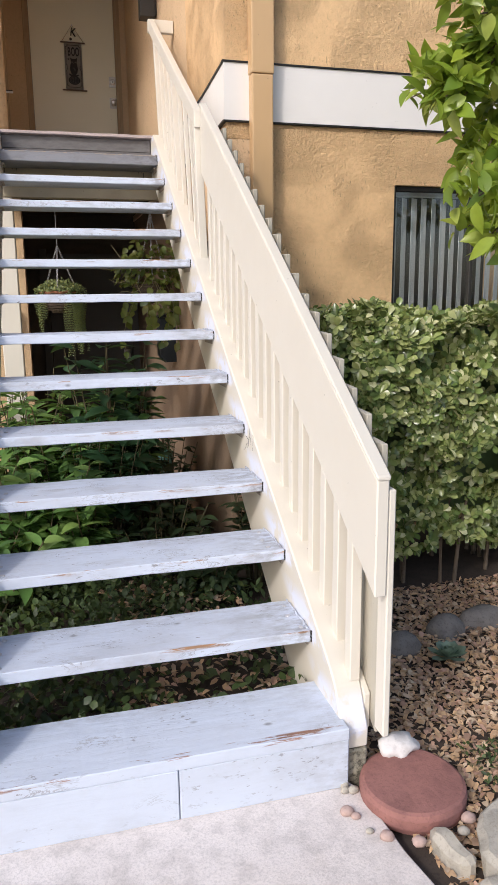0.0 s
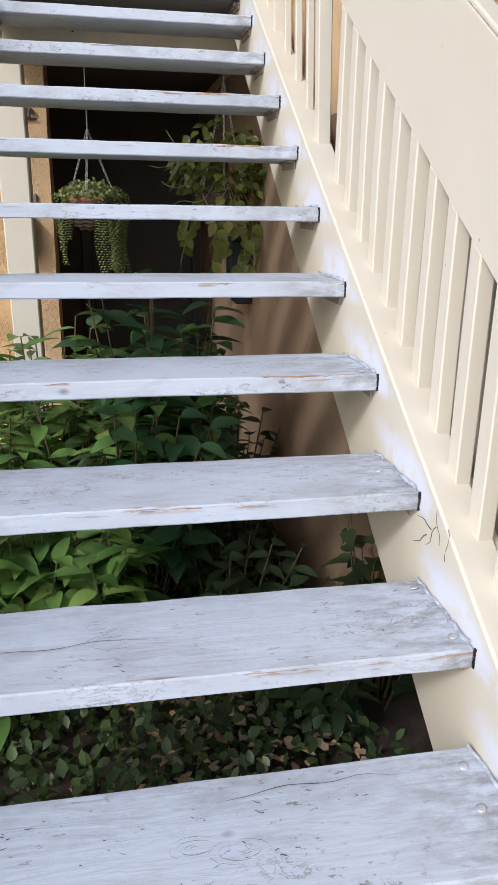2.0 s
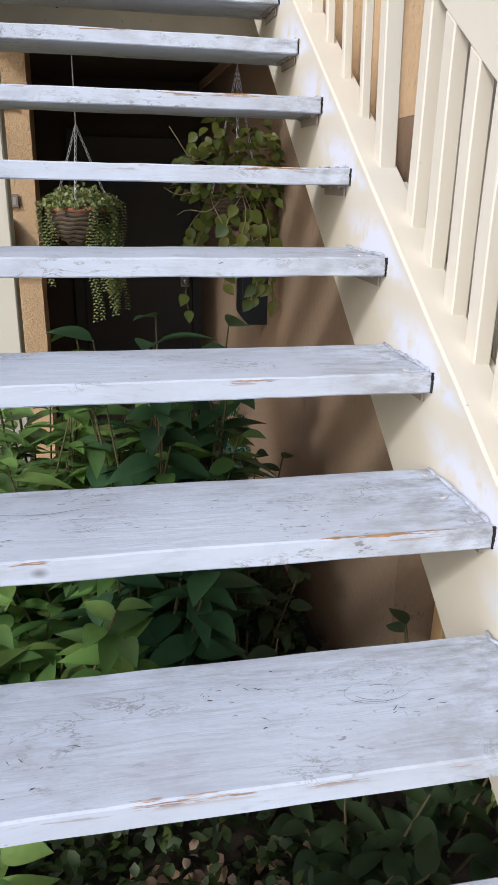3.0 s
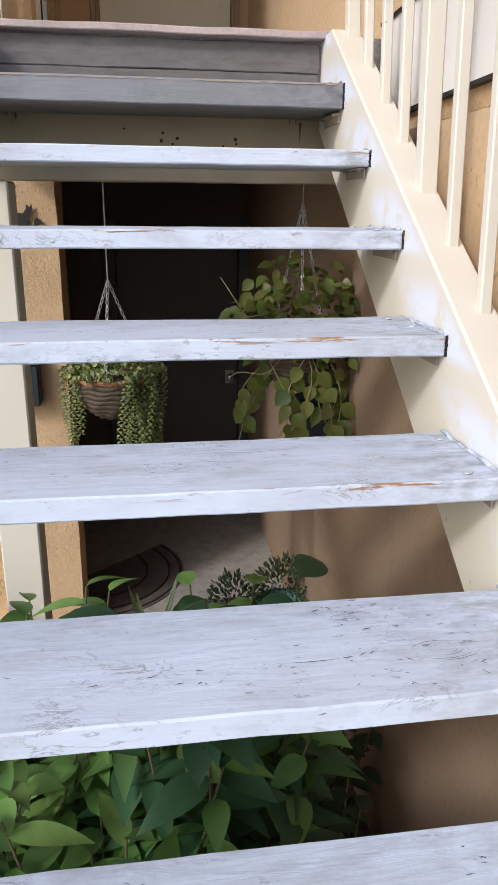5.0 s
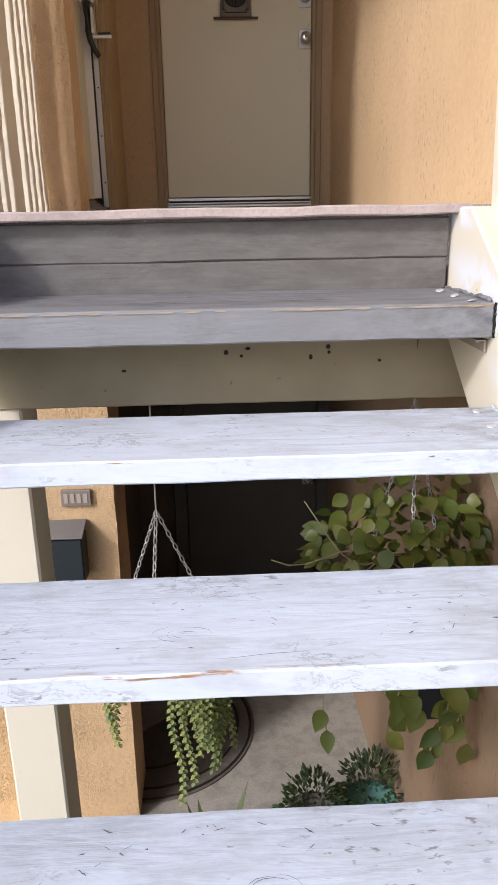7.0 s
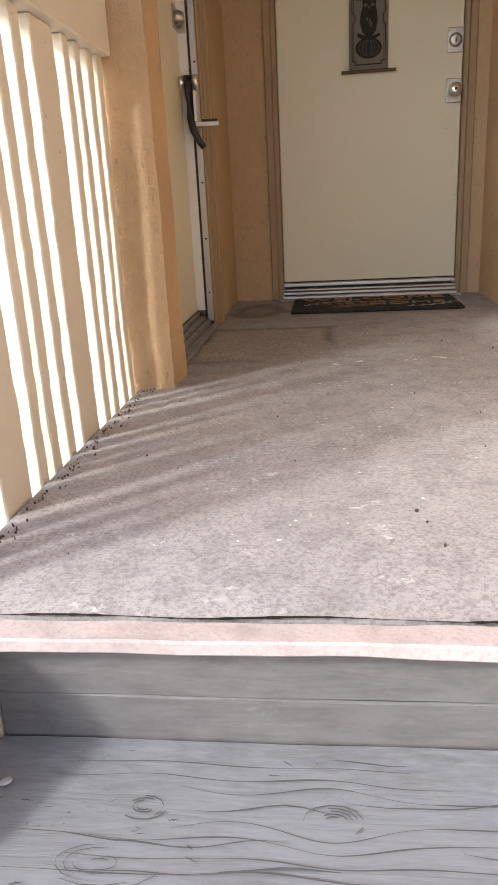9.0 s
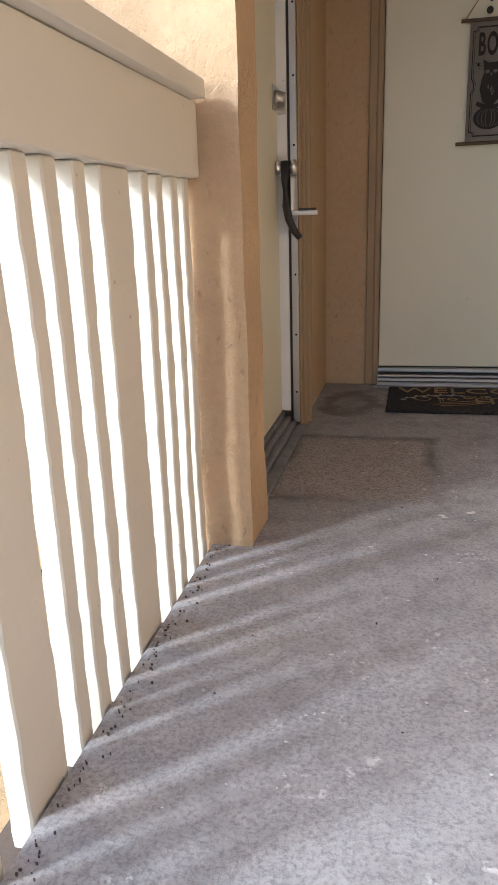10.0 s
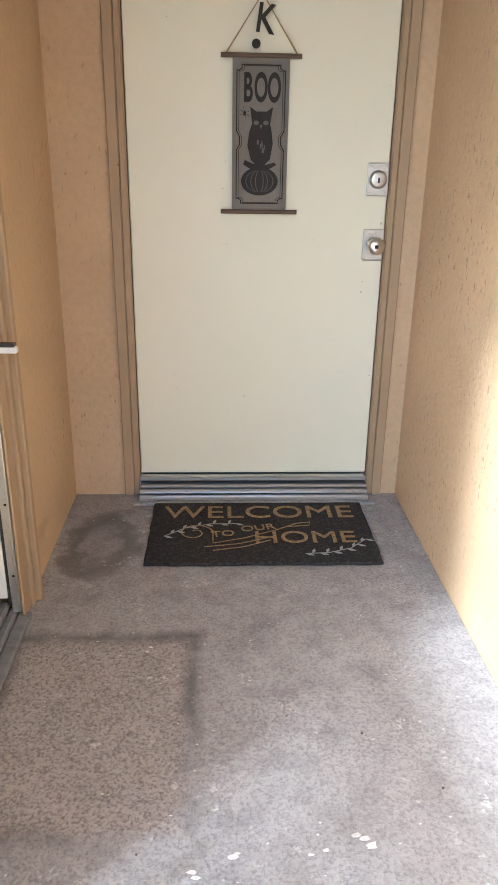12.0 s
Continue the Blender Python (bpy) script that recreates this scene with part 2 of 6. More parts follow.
def landing_stains():
    """A worn square patch where a mat lay, and a damp ring by the door."""
    n = Nodes(landing_mat)
    base = n.b.inputs["Base Color"].links[0].from_socket
    xyz = n.t.nodes.new("ShaderNodeSeparateXYZ")
    wob = n.noise(6, 6, 0.7)
    n.link(n.co, xyz.inputs[0])
    def shifted(axis, amount):
        return n.math("ADD", xyz.outputs[axis], n.math("MULTIPLY", n.math("SUBTRACT", wob, 0.5), amount))
    x, y = shifted(0, 0.05), shifted(1, 0.05)
    inx = n.math("SUBTRACT", 0.235, n.math("ABSOLUTE", n.math("ADD", x, 0.815)))
    iny = n.math("SUBTRACT", 0.31, n.math("ABSOLUTE", n.math("SUBTRACT", y, 5.585)))
    inside = n.math("ADD", n.math("MINIMUM", inx, iny), 0.5)
    c = n.mix(n.ramp(inside, (0.49, 0.0), (0.52, 0.6)), base, n.mix(n.ramp(n.noise(150, 4, 0.7), (0.45, 0.0), (0.62, 1.0)), (0.42, 0.36, 0.33), (0.13, 0.11, 0.105)))
    rim = n.ramp(inside, (0.455, 0.0), (0.49, 0.7), (0.53, 0.0))
    c = n.mix(n.math("MULTIPLY", rim, n.ramp(n.noise(4, 3), (0.42, 0.0), (0.58, 1.0))), c, (0.07, 0.065, 0.065))
    dx = n.math("MULTIPLY", n.math("ADD", shifted(0, 0.28), 0.90), 1.0)
    dy = n.math("MULTIPLY", n.math("SUBTRACT", shifted(1, 0.3), 6.44), 0.62)
    r = n.math("SQRT", n.math("ADD", n.math("MULTIPLY", dx, dx), n.math("MULTIPLY", dy, dy)))
    c = n.mix(n.ramp(r, (0.05, 0.25), (0.095, 0.8), (0.125, 0.55), (0.15, 0.0)), c, (0.13, 0.12, 0.115))
    # worn areas where the coarse aggregate shows, and faint pale scuffs
    worn = n.math("MULTIPLY", n.ramp(n.noise(3.5, 4, 0.6), (0.44, 0.1), (0.60, 0.75)), n.ramp(n.noise(105, 3, 0.6), (0.54, 0.0), (0.64, 1.0)))
    c = n.mix(worn, c, (0.20, 0.185, 0.185))
    scuff = n.math("MULTIPLY", n.ramp(n.noise(9, 3, 0.6), (0.58, 0.0), (0.68, 0.8)), n.ramp(n.noise(60, 4, 0.7), (0.56, 0.0), (0.62, 1.0)))
    c = n.mix(scuff, c, (0.62, 0.60, 0.60))
    n.color(c)


landing_stains()
patio_mat = concrete_mat("patio_concrete", (0.40, 0.375, 0.34), (0.28, 0.26, 0.24), 0.3)
stone_mat = concrete_mat("grey_stone", (0.22, 0.20, 0.185), (0.13, 0.12, 0.11), 0.5)
flag_mat = concrete_mat("flagstone", (0.48, 0.44, 0.37), (0.34, 0.31, 0.26), 0.3)
red_stone = concrete_mat("red_stone", (0.34, 0.155, 0.13), (0.27, 0.125, 0.11), 0.3)
lip_paint = concrete_mat("lip_paint", (0.50, 0.42, 0.41), (0.43, 0.355, 0.345), 0.25, 150.0, 0.2)
bare_wood = painted("bare_wood", (0.38, 0.315, 0.25), (0.20, 0.15, 0.11), 0.8, grain=(1, 20, 20), wear=0.7)
rotten = concrete_mat("rotten_wood", (0.36, 0.33, 0.25), (0.12, 0.11, 0.08), 0.9, 60.0, 0.2)
soil = concrete_mat("soil", (0.075, 0.055, 0.042), (0.045, 0.033, 0.026), 0.5)
quartz = concrete_mat("white_quartz", (0.74, 0.72, 0.71), (0.64, 0.61, 0.60), 0.15, 60.0)
ceiling_mat = stucco_mat("ceiling_stucco", (0.45, 0.38, 0.29), 0.5)


def leaf_mat(name, *colors, gloss=0.45, glow=0.35):
    m = mat(name, colors[0], gloss)
    n = Nodes(m)
    rnd = n.t.nodes.new("ShaderNodeNewGeometry").outputs["Random Per Island"]
    k = len(colors)
    c = n.ramp(rnd, *[(i / max(1, k - 1), col) for i, col in enumerate(colors)])
    v = n.noise(40, 3, 0.5)
    c = n.mix(n.ramp(v, (0.4, 0.0), (0.8, 0.3)), c, tuple(x * 0.6 for x in colors[0]))
    n.color(c)
    tr = n.t.nodes.new("ShaderNodeBsdfTranslucent")
    n.link(n.mix(0.5, c, (0.28, 0.36, 0.04)), tr.inputs[0])
    mx = n.t.nodes.new("ShaderNodeMixShader")
    mx.inputs[0].default_value = glow
    out = n.t.nodes["Material Output"]
    n.link(n.b.outputs[0], mx.inputs[1])
    n.link(tr.outputs[0], mx.inputs[2])
    n.link(mx.outputs[0], out.inputs[0])
    return m


hedge_leaf = leaf_mat("hedge_leaf", (0.12, 0.18, 0.055), (0.22, 0.30, 0.09), (0.46, 0.50, 0.19), (0.06, 0.10, 0.035), (0.30, 0.35, 0.12), (0.66, 0.66, 0.38), gloss=0.25, glow=0.2)
tree_leaf = leaf_mat("tree_leaf", (0.24, 0.35, 0.04), (0.40, 0.50, 0.06), (0.13, 0.22, 0.03), (0.56, 0.62, 0.12), gloss=0.3, glow=0.4)
bush_leaf = leaf_mat("bush_leaf", (0.12, 0.25, 0.07), (0.20, 0.36, 0.09), (0.08, 0.16, 0.06), (0.28, 0.42, 0.11), gloss=0.4, glow=0.22)
big_leaf = leaf_mat("big_leaf", (0.05, 0.12, 0.055), (0.07, 0.16, 0.07), (0.045, 0.10, 0.05), gloss=0.4, glow=0.12)
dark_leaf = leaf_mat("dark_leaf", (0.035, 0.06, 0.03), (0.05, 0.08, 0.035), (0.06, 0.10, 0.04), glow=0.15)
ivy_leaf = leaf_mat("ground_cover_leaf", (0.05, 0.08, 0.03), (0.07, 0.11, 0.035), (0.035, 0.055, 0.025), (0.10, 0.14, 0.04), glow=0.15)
pothos_leaf = leaf_mat("pothos_leaf", (0.11, 0.15, 0.035), (0.17, 0.20, 0.045), (0.06, 0.10, 0.025), (0.23, 0.24, 0.055), (0.13, 0.13, 0.045), gloss=0.4, glow=0.3)
bead_leaf = leaf_mat("bead_leaf", (0.22, 0.27, 0.11), (0.30, 0.34, 0.12), (0.20, 0.27, 0.15), (0.38, 0.38, 0.12), gloss=0.5, glow=0.15)
agave_leaf = leaf_mat("agave_leaf", (0.09, 0.15, 0.08), (0.13, 0.19, 0.10), (0.10, 0.13, 0.05), glow=0.15)
succulent_leaf = leaf_mat("succulent_leaf", (0.16, 0.24, 0.18), (0.20, 0.28, 0.21), glow=0.1)
litter_mat = leaf_mat("dry_leaf", (0.56, 0.36, 0.21), (0.66, 0.46, 0.27), (0.42, 0.26, 0.16), (0.70, 0.56, 0.40), (0.32, 0.20, 0.14), (0.62, 0.39, 0.29), gloss=0.8, glow=0.1)
stem_mat = mat("stem", (0.11, 0.09, 0.045), 0.8)
vine_mat = mat("pale_vine", (0.26, 0.22, 0.12), 0.7)
bark = stucco_mat("bark", (0.16, 0.12, 0.085))
metal = mat("brushed_nickel", (0.55, 0.53, 0.50), 0.32, 1.0)
chrome = mat("chrome", (0.85, 0.85, 0.86), 0.28, 1.0)
aluminium = mat("aluminium", (0.62, 0.62, 0.63), 0.35, 1.0)
for _m in (metal, aluminium):
    _n = Nodes(_m)
    _n.rough(_n.ramp(_n.noise(60, 3, 0.5, _n.scaled((1, 20, 20))), (0.3, 0.25), (0.7, 0.5)))
crumb_mat = mat("dark_crumbs", (0.06, 0.05, 0.042), 0.95)
crack_grey = mat("crack_grey", (0.085, 0.082, 0.085), 0.9)
pink_pebble = concrete_mat("pink_pebble", (0.52, 0.38, 0.33), (0.40, 0.28, 0.24), 0.2)
iron = mat("dark_iron", (0.03, 0.028, 0.026), 0.5, 0.6)
rust = mat("rusty_bracket", (0.36, 0.31, 0.26), 0.8)
black_rubber = mat("black_plastic", (0.025, 0.025, 0.027), 0.45)
galvanised = mat("galvanised_nail", (0.55, 0.55, 0.58), 0.5, 0.5)
rope = mat("jute_rope", (0.33, 0.24, 0.14), 0.9)
dowel = mat("dark_dowel", (0.11, 0.07, 0.045), 0.6)
linen = mat("grey_linen", (0.40, 0.37, 0.33), 0.95)
_n = Nodes(linen)
_n.color(_n.mix(_n.noise(140, 3, 0.6), (0.34, 0.31, 0.28), (0.46, 0.43, 0.385)))
_n.bump(_n.noise(220, 2), 0.3, 0.002)
ink = mat("black_ink", (0.03, 0.027, 0.027), 0.9)
ink_grey = mat("faded_ink", (0.17, 0.16, 0.15), 0.9)
coir = mat("black_coir", (0.022, 0.021, 0.023), 1.0)
_n = Nodes(coir)
_n.color(_n.mix(_n.ramp(_n.noise(120, 3, 0.6), (0.45, 0.0), (0.75, 1.0)), (0.016, 0.016, 0.018), (0.06, 0.058, 0.058)))
_n.bump(_n.noise(190, 3, 0.7), 0.9, 0.006)
coir_gold = mat("gold_coir", (0.36, 0.235, 0.11), 1.0)
_n = Nodes(coir_gold)
_n.color(_n.mix(_n.ramp(_n.noise(110, 3, 0.7), (0.4, 0.0), (0.65, 1.0)), (0.20, 0.135, 0.07), (0.42, 0.28, 0.135)))
coir_pale = mat("pale_coir", (0.36, 0.35, 0.33), 1.0)
terracotta = concrete_mat("terracotta", (0.42, 0.17, 0.09), (0.33, 0.14, 0.08), 0.2)
teal_glaze = mat("teal_glaze", (0.09, 0.22, 0.19), 0.3)
wicker = mat("wicker", (0.09, 0.065, 0.045), 0.8)
rug_mat = concrete_mat("rug", (0.16, 0.135, 0.12), (0.10, 0.085, 0.08), 0.4)
glass = mat("window_glass", (0.9, 0.95, 0.95), 0.02)
glass.node_tree.nodes["Principled BSDF"].inputs["Transmission Weight"].default_value = 1.0
blind_mat = painted("blind_vinyl", (0.50, 0.49, 0.48), (0.36, 0.35, 0.345), 0.6, wear=0.2, bump=0.02)
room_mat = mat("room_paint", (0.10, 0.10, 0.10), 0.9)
frame_bronze = mat("bronze_frame", (0.05, 0.045, 0.04), 0.45, 0.5)
plaque_mat = mat("plaque_pewter", (0.20, 0.165, 0.15), 0.6)
letter_pale = mat("pale_lettering", (0.34, 0.30, 0.27), 0.7)

mail_lid = painted("mailbox_lid_paint", (0.16, 0.15, 0.15), (0.08, 0.08, 0.08), 0.5, grain=(3, 3, 3), wear=0.5, bump=0.05)
mail_paint = painted("mailbox_paint", (0.014, 0.022, 0.03), (0.009, 0.013, 0.017), 0.45, grain=(3, 3, 3), wear=0.4, bump=0.03)


# ---- mesh helpers ----
def mesh_of(name, bm, material, smooth=False):
    me = bpy.data.meshes.new(name)
    bm.normal_update()
    bm.to_mesh(me)
    bm.free()
    for m in (material if isinstance(material, (list, tuple)) else [material]):
        me.materials.append(m)
    if smooth:
        me.shade_smooth()
    return me


def part(name, bm, material, parent=None, label="", smooth=False):
    ob = new(name, mesh_of(name, bm, material, smooth))
    ob.parent = parent
    return tagged(ob, label) if label else ob


def thing(name, label, category, at=(0, 0, 0), group="", kind=""):
    ob = new(name)
    ob.empty_display_size = 0.05
    ob.location = at
    return tagged(ob, label, category, group, kind)


def solid(name, bm, material, label, category, group="", kind="", smooth=False):
    return tagged(new(name, mesh_of(name, bm, material, smooth)), label, category, group, kind)


def add_box(bm, x0, y0, z0, x1, y1, z1, bevel=0.0, seg=1):
    vs = [bm.verts.new(c) for c in ((x0, y0, z0), (x1, y0, z0), (x1, y1, z0), (x0, y1, z0),
                                    (x0, y0, z1), (x1, y0, z1), (x1, y1, z1), (x0, y1, z1))]
    fs = [bm.faces.new([vs[i] for i in q]) for q in ((3, 2, 1, 0), (4, 5, 6, 7), (0, 1, 5, 4), (1, 2, 6, 5), (2, 3, 7, 6), (3, 0, 4, 7))]
    if bevel:
        es = list({e for f in fs for e in f.edges})
        bmesh.ops.bevel(bm, geom=es, offset=bevel, segments=seg, affect="EDGES", profile=0.6)
    return bm


def box(x0, y0, z0, x1, y1, z1, bevel=0.0, seg=1):
    return add_box(bmesh.new(), x0, y0, z0, x1, y1, z1, bevel, seg)


def add_prism(bm, outline, axis, a, b, bevel=0.0):
    """Extrudes an outline of 2D points along x, y or z from a to b."""
    place = {"x": lambda u, v, w: (w, u, v), "y": lambda u, v, w: (u, w, v), "z": lambda u, v, w: (u, v, w)}[axis]
    lo = [bm.verts.new(place(u, v, a)) for u, v in outline]
    hi = [bm.verts.new(place(u, v, b)) for u, v in outline]
    fs = [bm.faces.new(lo), bm.faces.new(hi[::-1])]
    n = len(outline)
    fs += [bm.faces.new((lo[i], hi[i], hi[(i + 1) % n], lo[(i + 1) % n])) for i in range(n)]
    bmesh.ops.recalc_face_normals(bm, faces=fs)
    if bevel:
        bmesh.ops.bevel(bm, geom=list({e for f in fs for e in f.edges}), offset=bevel, segments=1, affect="EDGES")
    return bm


def prism(outline, axis, a, b, bevel=0.0):
    return add_prism(bmesh.new(), outline, axis, a, b, bevel)


def add_tube(bm, points, radius, sides=8, taper=1.0):
    """A tube along points; radius shrinks to radius * taper."""
    rings = []
    pts = [Vector(p) for p in points]
    n = len(pts)
    for i, p in enumerate(pts):
        d = (pts[min(i + 1, n - 1)] - pts[max(i - 1, 0)]).normalized()
        q = d.to_track_quat("Z", "Y")
        r = radius * (1 + (taper - 1) * i / max(1, n - 1))
        rings.append([bm.verts.new(p + q @ Vector((r * math.cos(a), r * math.sin(a), 0)))
                      for a in (2 * math.pi * k / sides for k in range(sides))])
    for r0, r1 in zip(rings, rings[1:]):
        for k in range(sides):
            bm.faces.new((r0[k], r0[(k + 1) % sides], r1[(k + 1) % sides], r1[k]))
    bm.faces.new(rings[0][::-1])
    bm.faces.new(rings[-1])
    return bm


def add_lathe(bm, profile, sides=24, m=None):
    """Turns (radius, height) pairs round z."""
    m = m or Matrix()
    rings = [[bm.verts.new(m @ Vector((r * math.cos(a), r * math.sin(a), z))) for a in (2 * math.pi * k / sides for k in range(sides))] for r, z in profile]
    fs = []
    for r0, r1 in zip(rings, rings[1:]):
        for k in range(sides):
            fs.append(bm.faces.new((r0[k], r0[(k + 1) % sides], r1[(k + 1) % sides], r1[k])))
    fs.append(bm.faces.new(rings[0][::-1]))
    fs.append(bm.faces.new(rings[-1]))
    return bm


def lathe(profile, sides=24, m=None):
    return add_lathe(bmesh.new(), profile, sides, m)


def nose_z(y):
    return RISE + y * RISE / RUN

def jitter(bm, amount, scale=3.0, axis=(1, 1, 1), seed=0.0):
    """Moves vertices by smooth noise, so that edges are not dead straight."""
    for v in bm.verts:
        p = v.co * scale + Vector((seed, seed * 0.7, -seed))
        d = noise.noise_vector(p) * amount
        v.co += Vector((d.x * axis[0], d.y * axis[1], d.z * axis[2]))
    return bm


def cut_along(bm, axis, count):
    """Cuts a mesh into slices across one axis."""
    i = "xyz".index(axis)
    lo, hi = min(v.co[i] for v in bm.verts), max(v.co[i] for v in bm.verts)
    no = Vector((0, 0, 0))
    no[i] = 1
    for k in range(1, count):
        co = no * (lo + (hi - lo) * k / count)
        bmesh.ops.bisect_plane(bm, geom=bm.verts[:] + bm.edges[:] + bm.faces[:], plane_co=co, plane_no=no)
    return bm


def plane_with_hole(x0, x1, z0, z1, hx0, hx1, hz0, hz1, y0, y1):
    """A wall across x with one rectangular opening, as four blocks."""
    bm = bmesh.new()
    add_box(bm, x0, y0, z0, hx0, y1, z1)
    add_box(bm, hx1, y0, z0, x1, y1, z1)
    add_box(bm, hx0, y0, z0, hx1, y1, hz0)
    add_box(bm, hx0, y0, hz1, hx1, y1, z1)
    return bm


# ---- large structure ----
ground_bm = bmesh.new()
bmesh.ops.create_grid(ground_bm, x_segments=70, y_segments=70, size=0.5)
for v in ground_bm.verts:
    u, w = v.co.x * 2, v.co.y * 2
    x = math.copysign(abs(u) ** 4 * 400 + abs(u) * 4, u)
    y = math.copysign(abs(w) ** 4 * 400 + abs(w) * 4, w) + 1.5
    z = -0.035 + 0.02 * noise.noise((x * 1.6, y * 1.6, 0))
    if x < 0.25 and y > 0.2:
        z -= 0.15 * min(1, max(0, (y - 0.2) / 2.2))
    if x < 0.05 and y < 0.3:
        z -= 0.03
    v.co = (x, y, z)
solid("ground", ground_bm, soil, "dark soil with bark and dry leaves", "ground", kind="structure", smooth=True)

# unseen far stretch added so that the pale surface bounces light upwards
path_bm = prism([(-14, -20), (0.18, -20), (0.16, -0.9), (0.06, -0.3), (0.045, -0.04), (0.0, 0.05), (-14, 0.05)], "z", -0.12, 0.0, 0.006)
solid("pavement", path_bm, concrete, "pale worn concrete path at the stair foot, widened to bounce light", "path", kind="structure")
solid("wall_patio_left", box(-1.4, 5.1, -0.3, -1.12, DOOR_Y, FLOOR2 - 0.235), stucco_deep_shade, "wall beside the patio, coloured dark for its shade", "wall", kind="structure")
solid("floor_patio", box(-6, 4.42, PATIO - 0.1, 0.4, 6.83, PATIO), patio_mat, "grey concrete patio under the landing", "floor", kind="structure")
solid("patio_edge", box(-6, 4.05, PATIO - 0.13, 0.4, 4.412, PATIO - 0.006), patio_mat, "grey concrete patio strip with a joint", "floor", kind="structure")

# wing on the far side of the railing, with a window in its front
front = plane_with_hole(0.36, 7.0, -0.3, 6.2, 1.205, 2.30, 0.95, 2.085, WALL_Y, WALL_Y + 0.18)
add_box(front, WALL_X, WALL_Y, 2.3, 0.36, WALL_Y + 0.18, 6.2)
wing = solid("wall_wing_front", front, stucco, "tan textured stucco wall", "wall", kind="structure")
# one wall split at z 1.80: painted shade tone below, plain tan above
solid("wall_wing_side_base", box(WALL_X, WALL_Y + 0.003, -0.3, 0.359, 3.298, 1.80), stucco_shaded, "tan stucco side wall behind the stairs, coloured brown for shade", "wall", kind="structure")
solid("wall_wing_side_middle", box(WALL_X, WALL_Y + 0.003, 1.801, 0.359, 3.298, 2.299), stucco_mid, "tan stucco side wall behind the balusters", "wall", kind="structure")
solid("wall_wing_side", box(WALL_X, WALL_Y + 0.18, 2.3, WALL_X + 0.2, 3.298, 6.2), stucco, "tan textured stucco side wall", "wall", kind="structure")
solid("wall_wing_side_upper", box(WALL_X, 3.3, 2.3, WALL_X + 0.3, DOOR_Y + 0.2, 6.2), stucco_mid, "tan stucco wall beside the landing", "wall", kind="structure")
solid("wall_wing_side_lower", box(WALL_X, 3.3, -0.3, WALL_X + 0.2, 4.25, 2.3), stucco_shaded, "tan stucco wall under the stairs, coloured brown for shade", "wall", kind="structure")
solid("wall_patio_side", box(0.215, 4.252, -0.3, 0.40, DOOR_Y - 0.001, 2.3), stucco_shaded, "stucco wall beside the patio, coloured brown for shade", "wall", kind="structure")
solid("wall_wing_back", box(WALL_X + 0.5, 7.0, -0.3, 7.0, 7.1, 6.2), stucco, "plain stucco wall", "wall", kind="structure")
band_bm = prism([(WALL_X - 0.014, WALL_Y - 0.014), (7.0, WALL_Y - 0.014), (7.0, WALL_Y - 0.001), (WALL_X - 0.014, WALL_Y - 0.001)], "z", 2.39, 2.675)
cap_bm = prism([(WALL_X - 0.022, WALL_Y - 0.022), (7.0, WALL_Y - 0.022), (7.0, WALL_Y - 0.001), (WALL_X - 0.022, WALL_Y - 0.001)], "z", 2.676, 2.684)
add_prism(cap_bm, [(WALL_X - 0.020, WALL_Y - 0.020), (7.0, WALL_Y - 0.020), (7.0, WALL_Y - 0.001), (WALL_X - 0.020, WALL_Y - 0.001)], "z", 2.380, 2.389)
# the return along the stairs sags towards the landing
B_TOP = [(WALL_Y, 2.672), (2.75, 2.633), (LIP_Y - 0.01, 2.617)]
B_LOW = [(LIP_Y - 0.01, 2.350), (2.75, 2.362), (WALL_Y, 2.391)]
add_prism(band_bm, B_TOP + B_LOW, "x", WALL_X - 0.014, WALL_X - 0.001)
add_prism(cap_bm, B_TOP + [(y_, z_ + 0.010) for y_, z_ in B_TOP[::-1]], "x", WALL_X - 0.022, WALL_X - 0.001)
add_prism(cap_bm, B_LOW + [(y_, z_ - 0.010) for y_, z_ in B_LOW[::-1]], "x", WALL_X - 0.020, WALL_X - 0.001)
solid("trim_band", band_bm, white_paint, "white painted board band round the stucco", "trim", kind="structure")
solid("trim_flashing", cap_bm, iron, "thin dark flashing along the white band", "flashing", kind="structure")

# landing slab with its rim
slab = box(-1.128, LIP_Y + 0.016, FLOOR2 - 0.13, WALL_X - 0.002, DOOR_Y, FLOOR2)
solid("floor_landing", slab, landing_mat, "pitted grey concrete landing floor with paint specks", "floor", kind="structure")
solid("ceiling_patio", box(-1.26, LIP_Y + 0.08, FLOOR2 - 0.235, WALL_X - 0.002, DOOR_Y, FLOOR2 - 0.135), stucco_deep_shade, "stucco ceiling under the landing, coloured dark for its shade", "ceiling", kind="structure")
# unseen; reaches past the landing edge to hold sky light off the upper walls
solid("ceiling_landing", box(-1.36, 3.1, CEILING, WALL_X - 0.002, DOOR_Y + 0.2, CEILING + 0.2), ceiling_mat, "unseen stucco ceiling over the landing, run forward for shade", "ceiling", kind="structure")

# back wall with the door opening upstairs and the dark door downstairs
DX0, DX1, DZ0, DZ1 = -0.813, 0.080, FLOOR2 + 0.088, FLOOR2 + 2.09
back = bmesh.new()
add_box(back, -1.5, DOOR_Y, FLOOR2 - 0.12, DX0 - 0.035, DOOR_Y + 0.2, 6.2)
add_box(back, DX1 + 0.035, DOOR_Y, FLOOR2 - 0.12, WALL_X, DOOR_Y + 0.2, 6.2)
add_box(back, DX0 - 0.035, DOOR_Y, DZ1 + 0.03, DX1 + 0.035, DOOR_Y + 0.2, 6.2)
